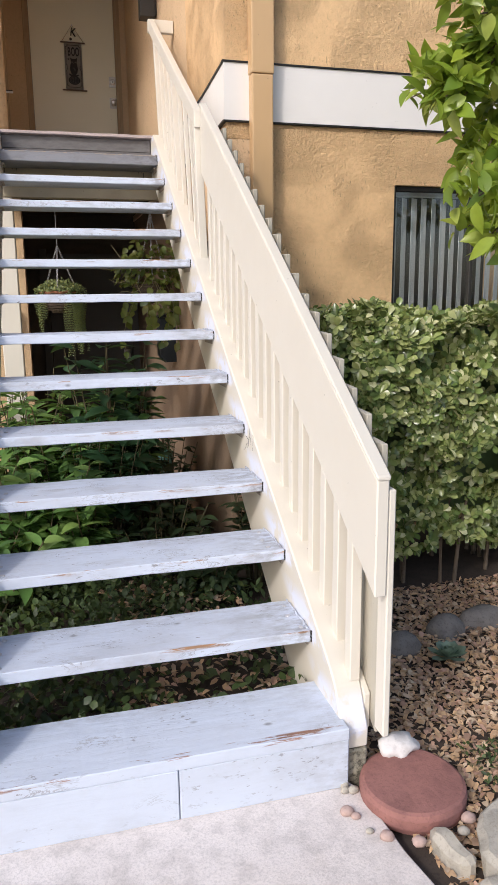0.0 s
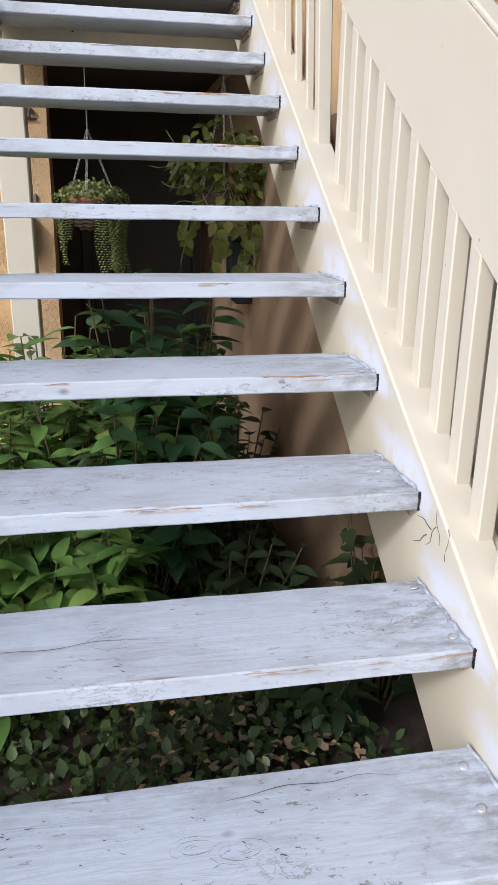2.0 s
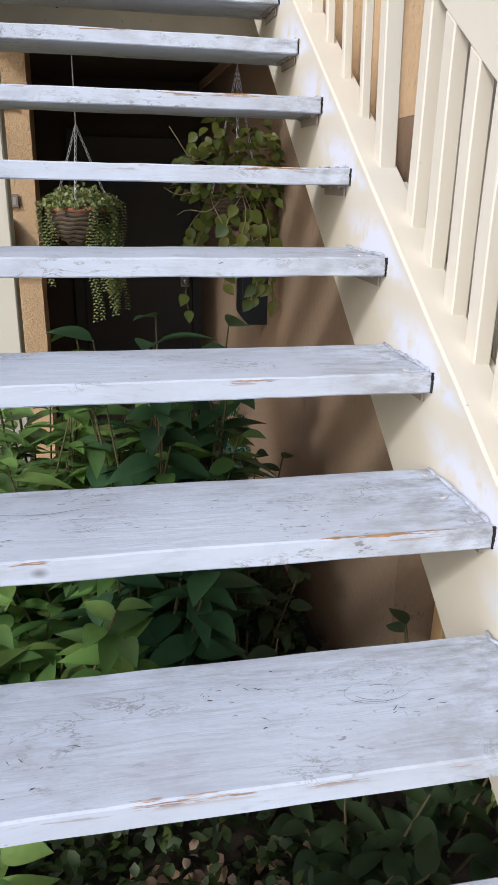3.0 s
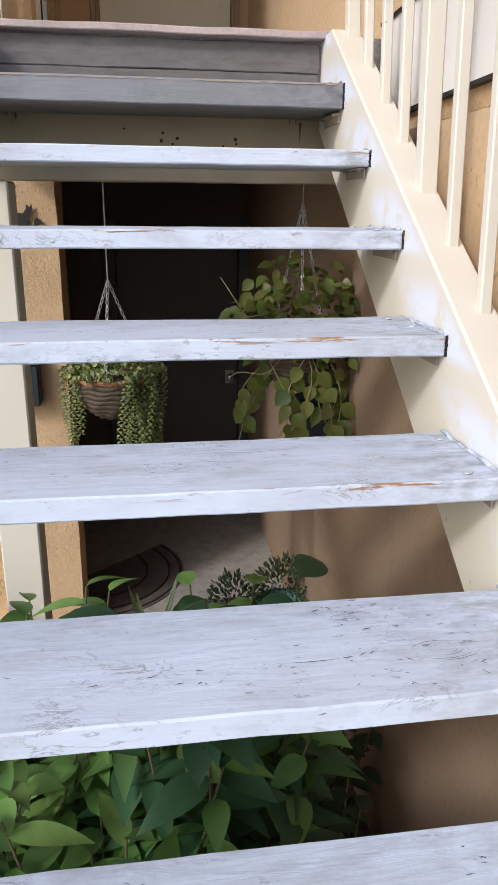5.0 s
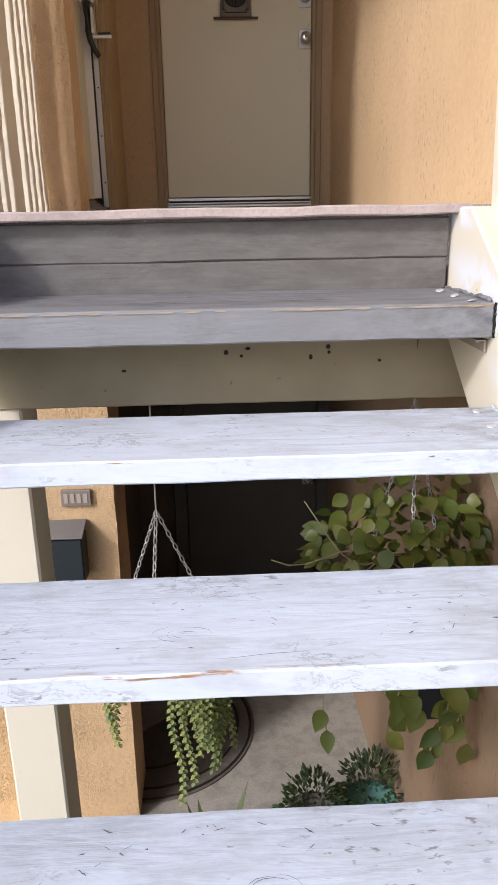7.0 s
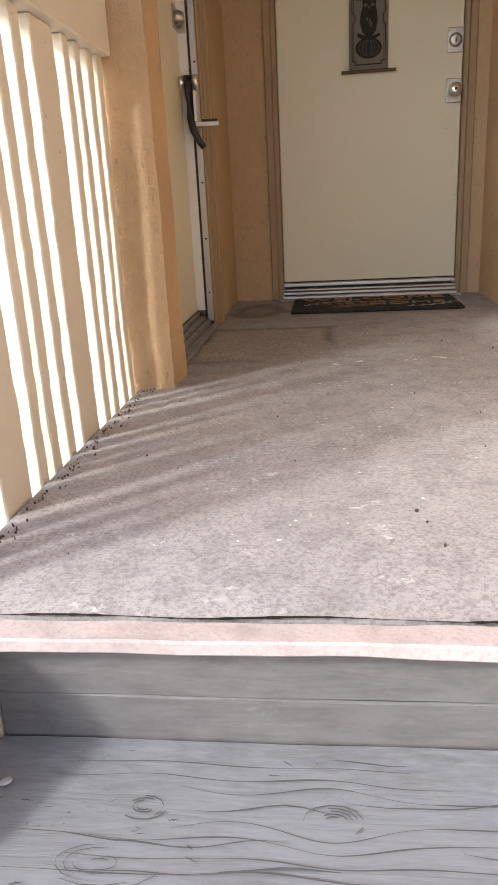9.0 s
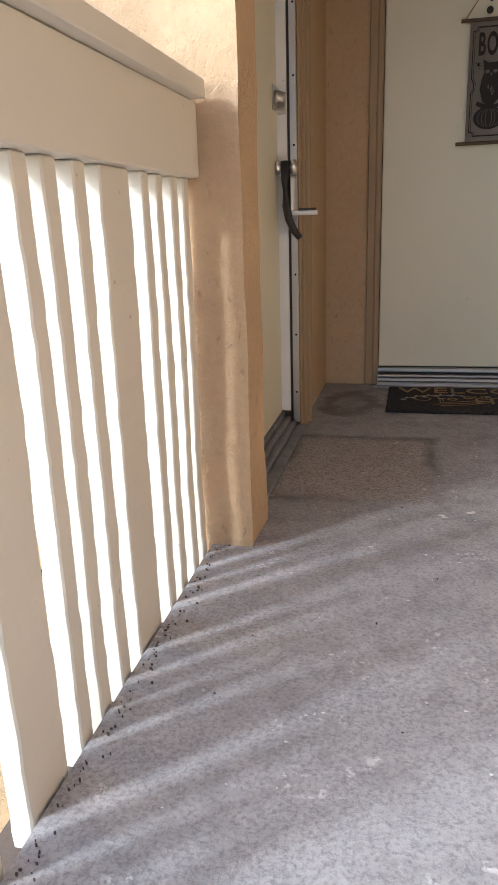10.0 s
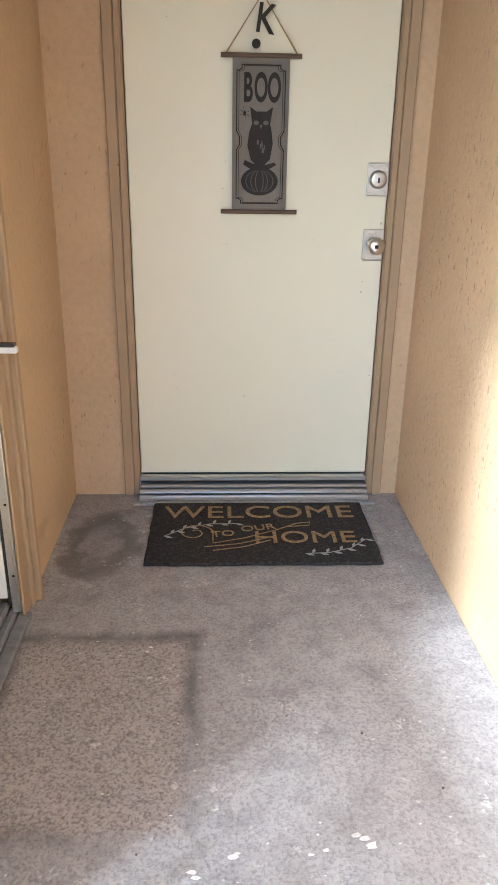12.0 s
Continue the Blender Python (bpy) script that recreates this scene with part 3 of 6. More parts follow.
solid("wall_back_upper", back, stucco_smooth, "tan stucco wall round the door", "wall", kind="structure")
solid("wall_back_lower", box(-6, DOOR_Y, -0.3, 0.4, DOOR_Y + 0.2, FLOOR2 - 0.12), stucco_deep_shade, "wall behind the patio, coloured dark for its shade", "wall", kind="structure")

# side with the second door: pier, recess, stub wall
pier_bm = box(-1.36, 4.925, FLOOR2 - 0.12, -1.022, 5.10, 6.2)
cut_along(pier_bm, "z", 44)
cut_along(pier_bm, "x", 4)
cut_along(pier_bm, "y", 3)
jitter(pier_bm, 0.007, 7.0, (1, 1, 0))
solid("wall_pier", pier_bm, stucco_pier, "tan stucco pier with worn corners", "pier", kind="structure")
low_pier = box(-1.26, 4.80, PATIO - 0.1, -0.965, 5.1, FLOOR2 - 0.25)
cut_along(low_pier, "z", 24)
jitter(low_pier, 0.006, 7.0, (1, 1, 0))
solid("wall_pier_lower", low_pier, stucco_pier, "tan stucco pier beside the patio", "pier", kind="structure")
solid("wall_side_recess", box(-1.5, 5.10, FLOOR2 - 0.12, -1.20, 5.14, 6.2), stucco_smooth, "tan stucco return", "wall", kind="structure")
solid("wall_side_over_door", box(-1.5, 5.14, FLOOR2 + 2.12, -1.15, 6.05, 6.2), stucco_smooth, "tan stucco over the side door", "wall", kind="structure")
solid("wall_side_stub", box(-1.5, 6.116, FLOOR2 - 0.12, -1.066, DOOR_Y, 6.2), stucco_smooth, "tan stucco wall between two doors", "wall", kind="structure")
solid("wall_side_outer", box(-1.62, 5.10, FLOOR2 - 0.12, -1.505, DOOR_Y + 0.2, 6.2), stucco_smooth, "plain wall behind the side door", "wall", kind="structure")
solid("wall_wing_other_lower", box(-6, 4.81, -0.3, -1.262, 5.09, FLOOR2 - 0.24), stucco, "tan stucco wall beyond the patio pier", "wall", kind="structure")
solid("wall_wing_other_upper", box(-6, 4.94, FLOOR2 - 0.12, -1.365, 5.09, 6.2), stucco, "tan stucco wall beyond the landing pier", "wall", kind="structure")
solid("wall_patio_far", box(-6.1, 4.05, -0.3, -6.0, DOOR_Y, FLOOR2 - 0.25), stucco, "plain stucco wall", "wall", kind="structure")

# ---- staircase ----
stairs = thing("staircase", "painted wooden open-riser staircase with pale worn treads", "staircase")


def board(x0, x1, y0, y1, z0, z1, seed, cuts=16, amount=0.0022, bevel=0.003):
    bm = box(x0, y0, z0, x1, y1, z1, bevel)
    cut_along(bm, "x", cuts)
    return jitter(bm, amount, 9.0, (0.2, 1, 1), seed)


def wear_marks(parent, x0, depth, r, count, long_cracks, knots=1, bold=1.0):
    """Nicks, knots and drying cracks in a tread, as thin dark slivers let into its top and front."""
    bm = bmesh.new()

    def sliver(pts_, w):
        n_ = len(pts_)
        lo, hi = [], []
        for q, (px, py) in enumerate(pts_):
            h = w * math.sin(math.pi * (q + 0.35) / (n_ - 0.3)) * r.uniform(0.6, 1.2)
            lo.append(bm.verts.new((px, py - h, 0.0028)))
            hi.append(bm.verts.new((px, py + h, 0.0028)))
        for q in range(n_ - 1):
            bm.faces.new((lo[q], lo[q + 1], hi[q + 1], hi[q]))
    for _ in range(count):
        gx, gy = r.uniform(x0 + 0.06, -0.05), r.uniform(0.03, depth - 0.03)
        for _ in range(r.randint(1, 6)):
            cx, cy, ln = gx + r.gauss(0, 0.022), min(depth - 0.015, max(0.012, gy + r.gauss(0, 0.013))), r.uniform(0.003, 0.016)
            a = r.gauss(0, 0.6)
            sliver([(cx + ln * (q / 4 - 0.5) * math.cos(a), cy + ln * (q / 4 - 0.5) * math.sin(a) + r.uniform(-0.001, 0.001)) for q in range(5)], r.uniform(0.0003, 0.0013))
    for _ in range(knots):
        kx, ky, kr = r.uniform(x0 + 0.15, -0.15), r.uniform(0.06, depth - 0.06), r.uniform(0.007, 0.014) * bold
        for ring in range(4 if bold == 1 else 7):
            a0 = r.uniform(0, 6)
            rr = kr * (0.4 + 0.4 * ring)
            sliver([(kx + rr * 1.7 * math.cos(a0 + q * 0.45) + r.uniform(-0.001, 0.001), ky + rr * 0.8 * math.sin(a0 + q * 0.45)) for q in range(r.randint(3, 8))], 0.0005 * bold)
    for _ in range(long_cracks):
        cx, cy, ln = r.uniform(x0 + 0.03, -0.35), r.uniform(0.03, depth - 0.03), r.uniform(0.10, 0.45)
        n_ = int(ln / 0.02)
        sliver([(min(-0.02, cx + ln * q / n_), cy + 0.016 * noise.noise((cx * 9 + q * 0.22, cy * 12, 1.0))) for q in range(n_)], r.uniform(0.0004, 0.0011) * bold)
    ob = part("wear_mark", bm, crack_grey, parent)
    return tagged(ob, kind="stuff")


nail_bm = lathe([(0.0085, 0.0), (0.009, 0.0015), (0.007, 0.003), (0.002, 0.0035)], 10)
nail_mesh = mesh_of("nail", nail_bm, galvanised, True)
bracket_bm = bmesh.new()
add_box(bracket_bm, -0.022, 0.03, -0.003, 0.0, 0.20, 0.0)
add_box(bracket_bm, -0.004, 0.03, -0.024, 0.0, 0.20, -0.0035)
for q in (0.045, 0.115, 0.185):
    add_lathe(bracket_bm, [(0.006, 0), (0.005, 0.004)], 8, pose(-0.013, q, -0.003, 180))
bracket_mesh = mesh_of("bracket", bracket_bm, rust)
rnd = random.Random(4)
for k in range(2, 14):
    y0, z1 = (k - 1) * RUN, k * RISE
    last = k == 13
    depth, thick = (0.292, 0.066) if last else (TREAD_DEPTH, 0.04)
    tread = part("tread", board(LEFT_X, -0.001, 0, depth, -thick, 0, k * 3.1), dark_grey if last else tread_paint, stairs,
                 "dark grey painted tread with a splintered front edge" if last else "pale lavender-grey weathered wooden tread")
    tread.location = (0, y0, z1 + (0.008 if last else 0))
    # ridge of old caulk and paint where the tread meets the stringer
    bead = bmesh.new()
    add_tube(bead, [(-0.004 + rnd.uniform(-0.004, 0.002), q * depth / 14, 0.001 + rnd.uniform(-0.002, 0.004)) for q in range(1, 15)], 0.0045, 6, 0.7)
    part("caulk_bead", bead, tread_paint if not last else dark_grey, tread)
    gap = bmesh.new()
    add_tube(gap, [(-0.0005 + rnd.uniform(-0.002, 0.001), -0.0008, -thick * q / 6) for q in range(7)], 0.0035, 5, 0.8)
    part("dark_gap", gap, iron, tread)
    wear_marks(tread, LEFT_X, depth, random.Random(k * 7), 10 if last else 16, 9 if last else 1, 3 if last else 2, 1.7 if last else 0.9)
    if last:
        # splintered arris with bare wood
        sp = bmesh.new()
        row = []
        for q in range(150):
            px = -0.98 + q * 0.0064
            h = 0.0008 + 0.0035 * noise.noise((px * 5, 2.0, 0)) + 0.0030 * noise.noise((px * 38, 5.0, 0))
            row.append((h, px))
        for (h0, x0_), (h1, x1_) in zip(row, row[1:]):
            if h0 > 0 and h1 > 0:
                va = [sp.verts.new(c_) for c_ in ((x0_, -0.0027, -0.0045 - h0), (x1_, -0.0027, -0.0045 - h1), (x1_, -0.0025, -0.004 + h1 * 0.7), (x0_, -0.0025, -0.004 + h0 * 0.7))]
                sp.faces.new(va)
        # raised grain that flows round two knots and one at the front edge
        gr = bmesh.new()
        knots_ = ((-0.80, 0.175, 0.022), (-0.575, 0.165, 0.026), (-0.645, 0.045, 0.024))
        for q in range(9):
            base_y, start, ln = 0.03 + q * 0.027 + rnd.uniform(-0.006, 0.006), rnd.uniform(-1.0, -0.75), rnd.uniform(0.35, 0.85)
            n_ = int(ln / 0.01)
            lo_, hi_ = [], []
            for m_ in range(n_):
                px = start + 0.01 * m_
                py = base_y + 0.004 * noise.noise((px * 7, q * 3.0, 0))
                for kx, ky, kr in knots_:
                    off = base_y - ky
                    py += math.copysign(kr, off) * math.exp(-((px - kx) / 0.07) ** 2 - (off / 0.05) ** 2)
                h_ = 0.0003 + 0.0016 * max(0.0, 0.25 + noise.noise((px * 9, q * 5.0, 2.0))) * math.sin(math.pi * (m_ + 0.5) / n_)
                py = min(depth - 0.004, max(0.004, py))
                if px < -0.03:
                    lo_.append(gr.verts.new((px, py - h_, 0.0031)))
                    hi_.append(gr.verts.new((px, py + h_, 0.0031)))
            for m_ in range(len(lo_) - 1):
                gr.faces.new((lo_[m_], lo_[m_ + 1], hi_[m_ + 1], hi_[m_]))
        for kx, ky, kr in knots_:
            for q in range(5):
                a_ = rnd.uniform(0, 6.28)
                pts_ = [(kx + kr * (0.25 + 0.16 * q) * 1.5 * math.cos(a_ + m_ * 0.5), ky + kr * (0.25 + 0.16 * q) * math.sin(a_ + m_ * 0.5)) for m_ in range(rnd.randint(4, 9))]
                ring_ = [(gr.verts.new((u, w_ - 0.0009, 0.0031)), gr.verts.new((u, w_ + 0.0009, 0.0031))) for u, w_ in pts_]
                for a0, a1 in zip(ring_, ring_[1:]):
                    gr.faces.new((a0[0], a1[0], a1[1], a0[1]))
        tagged(part("grain_line", gr, crack_grey, tread), kind="stuff")
        tagged(part("bare_wood_edge", sp, bare_wood, tread, "splintered strip of bare tan wood"), kind="stuff")
    for side in (-0.035, LEFT_X + 0.04):
        for dy in (0.03, 0.125, 0.215):
            if rnd.random() < 0.8:
                nail = new("nail_head", nail_mesh)
                nail.parent = tread
                nail.location = (side + rnd.uniform(-0.02, 0.012), dy + rnd.uniform(-0.012, 0.012), 0.0006)
                nail.rotation_euler = (rnd.uniform(-0.25, 0.25), rnd.uniform(-0.25, 0.25), 0)
    for sx, mir in ((-0.0015, 1), (LEFT_X + 0.0015, -1)):
        br = new("bracket", bracket_mesh)
        br.parent = stairs
        br.location = (sx, y0, z1 - thick - 0.001)
        br.scale = (mir, 1, 1)

# closed bottom step: top board and two face boards meeting at a joint
TOP1 = 0.198
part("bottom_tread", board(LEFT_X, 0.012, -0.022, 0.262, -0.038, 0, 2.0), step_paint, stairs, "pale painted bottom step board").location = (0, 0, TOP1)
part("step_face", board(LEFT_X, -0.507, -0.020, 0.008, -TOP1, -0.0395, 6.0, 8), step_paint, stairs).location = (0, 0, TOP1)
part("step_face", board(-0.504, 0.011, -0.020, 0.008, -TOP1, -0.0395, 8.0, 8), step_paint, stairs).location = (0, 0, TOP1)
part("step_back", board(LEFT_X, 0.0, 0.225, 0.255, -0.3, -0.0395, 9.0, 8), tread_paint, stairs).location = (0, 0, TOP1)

# stringers
S_TOP, S_LOW = 0.06, 0.285
S_END = LIP_Y + 0.03


def stringer_bm(x0, x1):
    yt = (FLOOR2 - 0.004 - RISE - S_TOP) * RUN / RISE
    out = [(0.016, 0.100), (0.012, 0.162), (0.075, nose_z(0.075) + S_TOP - 0.012), (0.12, nose_z(0.12) + S_TOP), (yt, FLOOR2 - 0.004), (S_END, FLOOR2 - 0.004),
           (S_END, nose_z(S_END) - S_LOW), (0.30, -0.04), (0.09, -0.04), (0.085, 0.100)]
    bm = prism(out, "x", x0, x1, 0.005)
    cut_along(bm, "y", 30)
    return jitter(bm, 0.002, 6.0, (1, 0, 1), x0)


part("stringer", stringer_bm(0.001, 0.088), stringer_mat, stairs, "cream painted heavy stringer with touch-up smears")
part("stringer", stringer_bm(LEFT_X - 0.09, LEFT_X - 0.001), stringer_mat, stairs, "cream painted heavy stringer")

foot = box(0.014, 0.012, -0.10, 0.090, 0.083, 0.098, 0.006)
for axis_ in "xyz":
    cut_along(foot, axis_, 5)
part("stringer_foot", jitter(foot, 0.009, 22.0, (1, 1, 1), 4.0), rotten, stairs, "rotten mossy grey foot of the stringer")

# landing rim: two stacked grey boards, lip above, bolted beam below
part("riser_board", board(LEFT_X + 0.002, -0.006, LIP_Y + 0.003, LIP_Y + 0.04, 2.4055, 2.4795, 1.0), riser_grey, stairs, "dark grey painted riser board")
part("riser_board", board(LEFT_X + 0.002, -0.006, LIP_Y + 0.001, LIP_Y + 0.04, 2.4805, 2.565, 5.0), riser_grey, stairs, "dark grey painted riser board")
lip_bm = board(-1.11, 0.030, -0.037, 0.009, -0.021, 0.0, 3.0, 40, 0.004)
lip = part("landing_lip", lip_bm, lip_paint, stairs, "pinkish flaking edging board on the landing rim")
lip.location = (0, LIP_Y, FLOOR2 + 0.002)
seam = bmesh.new()
row = []
for q in range(322):
    px = -1.10 + q * 0.004
    h = 0.0008 + 0.003 * max(0, 0.2 + noise.noise((px * 9, 0.3, 0.0))) + 0.0028 * max(0, noise.noise((px * 70, 1.3, 0.0)))
    row.append((seam.verts.new((px, LIP_Y + 0.012 - h + 0.007 * noise.noise((px * 6, 3, 0)), FLOOR2 + 0.0052)), seam.verts.new((px, LIP_Y + 0.012 + h + 0.007 * noise.noise((px * 6, 3, 0)), FLOOR2 + 0.0052))))
for a_, b_ in zip(row, row[1:]):
    seam.faces.new((a_[0], b_[0], b_[1], a_[1]))
part("open_joint", seam, iron, stairs, "ragged dark joint behind the edging")
beam = part("beam", board(-1.2, 0.18, LIP_Y + 0.005, LIP_Y + 0.075, 2.155, 2.40, 7.0), beam_paint, stairs, "dull cream beam with black bolt holes")
hole_mesh = mesh_of("bolt_hole", lathe([(0.0072, 0.0), (0.0072, 0.002), (0.004, 0.0025)], 8, pose(0, 0, 0, 90)), iron)
for hx, hz in ((-0.50, 2.300), (-0.455, 2.285), (-0.470, 2.268), (-0.505, 2.277), (-0.270, 2.285), (-0.268, 2.272), (-0.62, 2.31), (-0.31, 2.262), (-0.15, 2.25), (-0.74, 2.24)):
    h = new("bolt_hole", hole_mesh)
    h.parent = beam
    h.location = (hx, LIP_Y + 0.0035, hz)
    h.scale = (rnd.uniform(0.35, 0.9), 1, rnd.uniform(0.35, 0.9))

# dark runs of dirt down the beam's ends
runs = bmesh.new()
for _ in range(13):
    px = rnd.choice((-0.97, -0.07)) + rnd.gauss(0, 0.03)
    zt, ln, w = 2.398 - rnd.uniform(0, 0.06), rnd.uniform(0.01, 0.07), rnd.uniform(0.002, 0.005)
    add_prism(runs, [(px - w, zt), (px + w, zt), (px + w * 0.6 + rnd.uniform(-0.003, 0.003), zt - ln * 0.6), (px + rnd.uniform(-0.003, 0.003), zt - ln)], "y", LIP_Y + 0.0012, LIP_Y + 0.0028)
tagged(part("dirt_run", runs, crack_grey, beam), kind="stuff")

# ---- stair railing ----
railing = thing("stair_railing", "cream painted wooden stair railing with a wide plank", "railing", (0, 0, 0))
P_LOW, P_TOP = 0.505, 0.845
P0, P1 = -0.085, 2.17
SL = RISE / RUN


def sloped(y0, y1, lo, hi, x0, x1, bevel=0.004, cuts=12, seed=0.0, plumb0=0.0):
    bm = prism([(y0, nose_z(y0) + lo), (y0, nose_z(y0) + hi), (y1, nose_z(y1) + hi), (y1, nose_z(y1) + lo)], "x", x0, x1, bevel)
    cut_along(bm, "y", cuts)
    return jitter(bm, 0.0018, 5.0, (1, 0, 1), seed)


part("plank", sloped(P0, P1, P_LOW, P_TOP, 0.050, 0.087, seed=1.0), cream_rail, railing, "wide cream plank along the slope")
part("cap", sloped(P0 - 0.004, P1, P_TOP + 0.001, P_TOP + 0.016, 0.048, 0.090, seed=2.0), cream_rail, railing)
# narrow pickets in the plank's plane, wider boards behind them with tops just proud of the plank
y = 0.526 - 4 * 0.112
while y < 2.08:
    w = 0.043 + rnd.uniform(-0.003, 0.003)
    bm = prism([(y, nose_z(y) + S_TOP - 0.008), (y + w, nose_z(y + w) + S_TOP - 0.008), (y + w, nose_z(y + w) + P_LOW + 0.002), (y, nose_z(y) + P_LOW + 0.002)], "x", 0.052, 0.0865, 0.003)
    cut_along(bm, "z", 4)
    part("picket", jitter(bm, 0.002, 4.0, (1, 1, 0), y), cream, railing)
    y += 0.112 + rnd.uniform(-0.004, 0.004)
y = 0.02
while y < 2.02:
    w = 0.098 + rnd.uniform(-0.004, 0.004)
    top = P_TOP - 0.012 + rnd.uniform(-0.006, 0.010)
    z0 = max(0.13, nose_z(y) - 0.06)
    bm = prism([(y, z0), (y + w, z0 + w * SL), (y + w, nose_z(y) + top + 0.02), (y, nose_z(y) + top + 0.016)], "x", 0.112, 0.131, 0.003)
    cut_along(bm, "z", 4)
    part("board", jitter(bm, 0.0035, 4.0, (1, 1, 0), y), cream_old_shaded, railing, "weathered cream board with raised grain, darkened for shade")
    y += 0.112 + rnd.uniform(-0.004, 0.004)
part("ledger", sloped(0.05, P1, S_TOP - 0.14, S_TOP - 0.02, 0.0885, 0.1105, seed=5.0), cream_rail, railing)
part("end_post", box(0.0895, P0 + 0.004, 0.19, 0.111, P0 + 0.062, nose_z(P0) + P_TOP - 0.03, 0.004), cream, railing)
# upper section: thin balusters under a slim handrail
part("handrail", jitter(cut_along(prism([(P1 + 0.001, nose_z(P1) + 0.735), (P1 + 0.001, nose_z(P1) + 0.825), (3.74, nose_z(3.74) + 0.758), (3.74, nose_z(3.74) + 0.67)], "x", 0.018, 0.060, 0.004), "y", 12), 0.0018, 5.0, (1, 0, 1), 4.0), cream_rail, railing, "slim cream handrail")
part("handrail_return", box(0.016, 3.741, nose_z(3.74) + 0.675, 0.198, 3.78, nose_z(3.74) + 0.76, 0.004), cream, railing)
for yb, w in ((2.203, 0.042), (2.374, 0.024), (2.541, 0.024), (2.715, 0.024), (2.885, 0.04), (3.06, 0.024), (3.22, 0.024), (3.39, 0.024), (3.566, 0.038)):
    bm = prism([(yb - w / 2, nose_z(yb - w / 2) + S_TOP - 0.006), (yb + w / 2, nose_z(yb + w / 2) + S_TOP - 0.006),
                (yb + w / 2, nose_z(yb + w / 2) + 0.74 - 0.042 * (yb - P1)), (yb - w / 2, nose_z(yb - w / 2) + 0.74 - 0.042 * (yb - P1))], "x", 0.060 - w / 2, 0.060 + w / 2, 0.003)
    for v in bm.verts:
        v.co.x -= 0.032 * (v.co.z - nose_z(yb) - S_TOP)
    part("baluster", bm, cream, railing)

# ---- landing railing ----
guard = thing("landing_railing", "cream painted wooden guard railing beside the landing", "railing", (0, 0, 0))
RX = -1.135
part("rail_board", board(-0.058, 0.022, 0, 1.225, 0, 0.15, 3.0, 2), cream_rail, guard).location = (RX, 3.69, 3.462)
part("rail_cap", board(-0.075, 0.05, 0, 1.20, 0, 0.038, 4.0, 2), cream_rail, guard).location = (RX, 3.69, 3.6135)
for yb, w in ((3.73, 0.04), (3.82, 0.04), (3.91, 0.04), (4.02, 0.11), (4.18, 0.04), (4.256, 0.04), (4.346, 0.04), (4.438, 0.12), (4.62, 0.036), (4.70, 0.036), (4.79, 0.036), (4.865, 0.036)):
    bm = box(RX - 0.036, yb, FLOOR2 - 0.05, RX + 0.0, yb + w, 3.461, 0.003)
    cut_along(bm, "z", 34)
    jitter(bm, 0.004, 3.0, (1, 1, 0), yb)
    part("picket", jitter(bm, 0.0022, 28.0, (1, 1, 0), yb), cream, guard)

# ---- posts under the landing ----
post = thing("support_post", "cream painted square wooden post carrying the landing", "post", (0, 0, PATIO))
part("shaft", box(-1.125, LIP_Y + 0.01, 0.02, -0.985, LIP_Y + 0.15, 2.154 - PATIO, 0.006), cream, post)
part("plinth", box(-1.14, LIP_Y - 0.005, -0.1, -0.97, LIP_Y + 0.165, 0.019, 0.01), stone_mat, post, "low concrete footing")

# ---- downspout ----
spout = thing("downspout", "tan painted rectangular metal downspout on stucco", "downspout", (0, 0, 0))
part("pipe", box(0.325, WALL_Y - 0.085, -0.02, 0.443, WALL_Y - 0.016, 2.61, 0.008, 2), downspout_paint, spout)
part("pipe", box(0.321, WALL_Y - 0.089, 2.612, 0.447, WALL_Y - 0.016, 6.1, 0.008, 2), downspout_paint, spout)
part("strap", box(0.300, WALL_Y - 0.091, 4.1, 0.468, WALL_Y - 0.015, 4.13, 0.002), downspout_paint, spout)

# ---- window with vertical blinds ----
win = tagged(new("window_1"), "dark framed window with grey vertical blinds", "window", kind="structure")
WX0, WX1, WZ0, WZ1 = 1.205, 2.30, 0.95, 2.085
for nm, b in (("window_frame", (WX0, WZ0, WX0 + 0.028, WZ1)), ("window_frame", (WX1 - 0.028, WZ0, WX1, WZ1)), ("window_frame", (WX0 + 0.028, WZ0, WX1 - 0.028, WZ0 + 0.03)),
              ("window_frame", (WX0 + 0.028, WZ1 - 0.03, WX1 - 0.028, WZ1)), ("mullion", (1.74, WZ0 + 0.03, 1.765, WZ1 - 0.03))):
    part(nm, box(b[0] + 0.001, WALL_Y + 0.03, b[1] + 0.001, b[2] - 0.001, WALL_Y + 0.075, b[3] - 0.001, 0.003), frame_bronze, win)
pane = part("pane", box(WX0 + 0.03, WALL_Y + 0.050, WZ0 + 0.032, WX1 - 0.03, WALL_Y + 0.054, WZ1 - 0.032), glass, win)
pane.visible_shadow = False
blinds = thing("vertical_blinds", "grey vinyl vertical blinds half turned behind glass", "blinds", (0, 0, 0))
part("headrail", box(WX0 + 0.03, WALL_Y + 0.10, WZ1 - 0.05, WX1 - 0.03, WALL_Y + 0.14, WZ1 - 0.012, 0.003), blind_mat, blinds)
slat_bm = prism([(-0.038, -0.002), (0.0, 0.004), (0.038, -0.002), (0.038, -0.004), (0.0, 0.002), (-0.038, -0.004)], "z", WZ0 + 0.02, WZ1 - 0.055)
slat_mesh = mesh_of("slat", slat_bm, blind_mat)
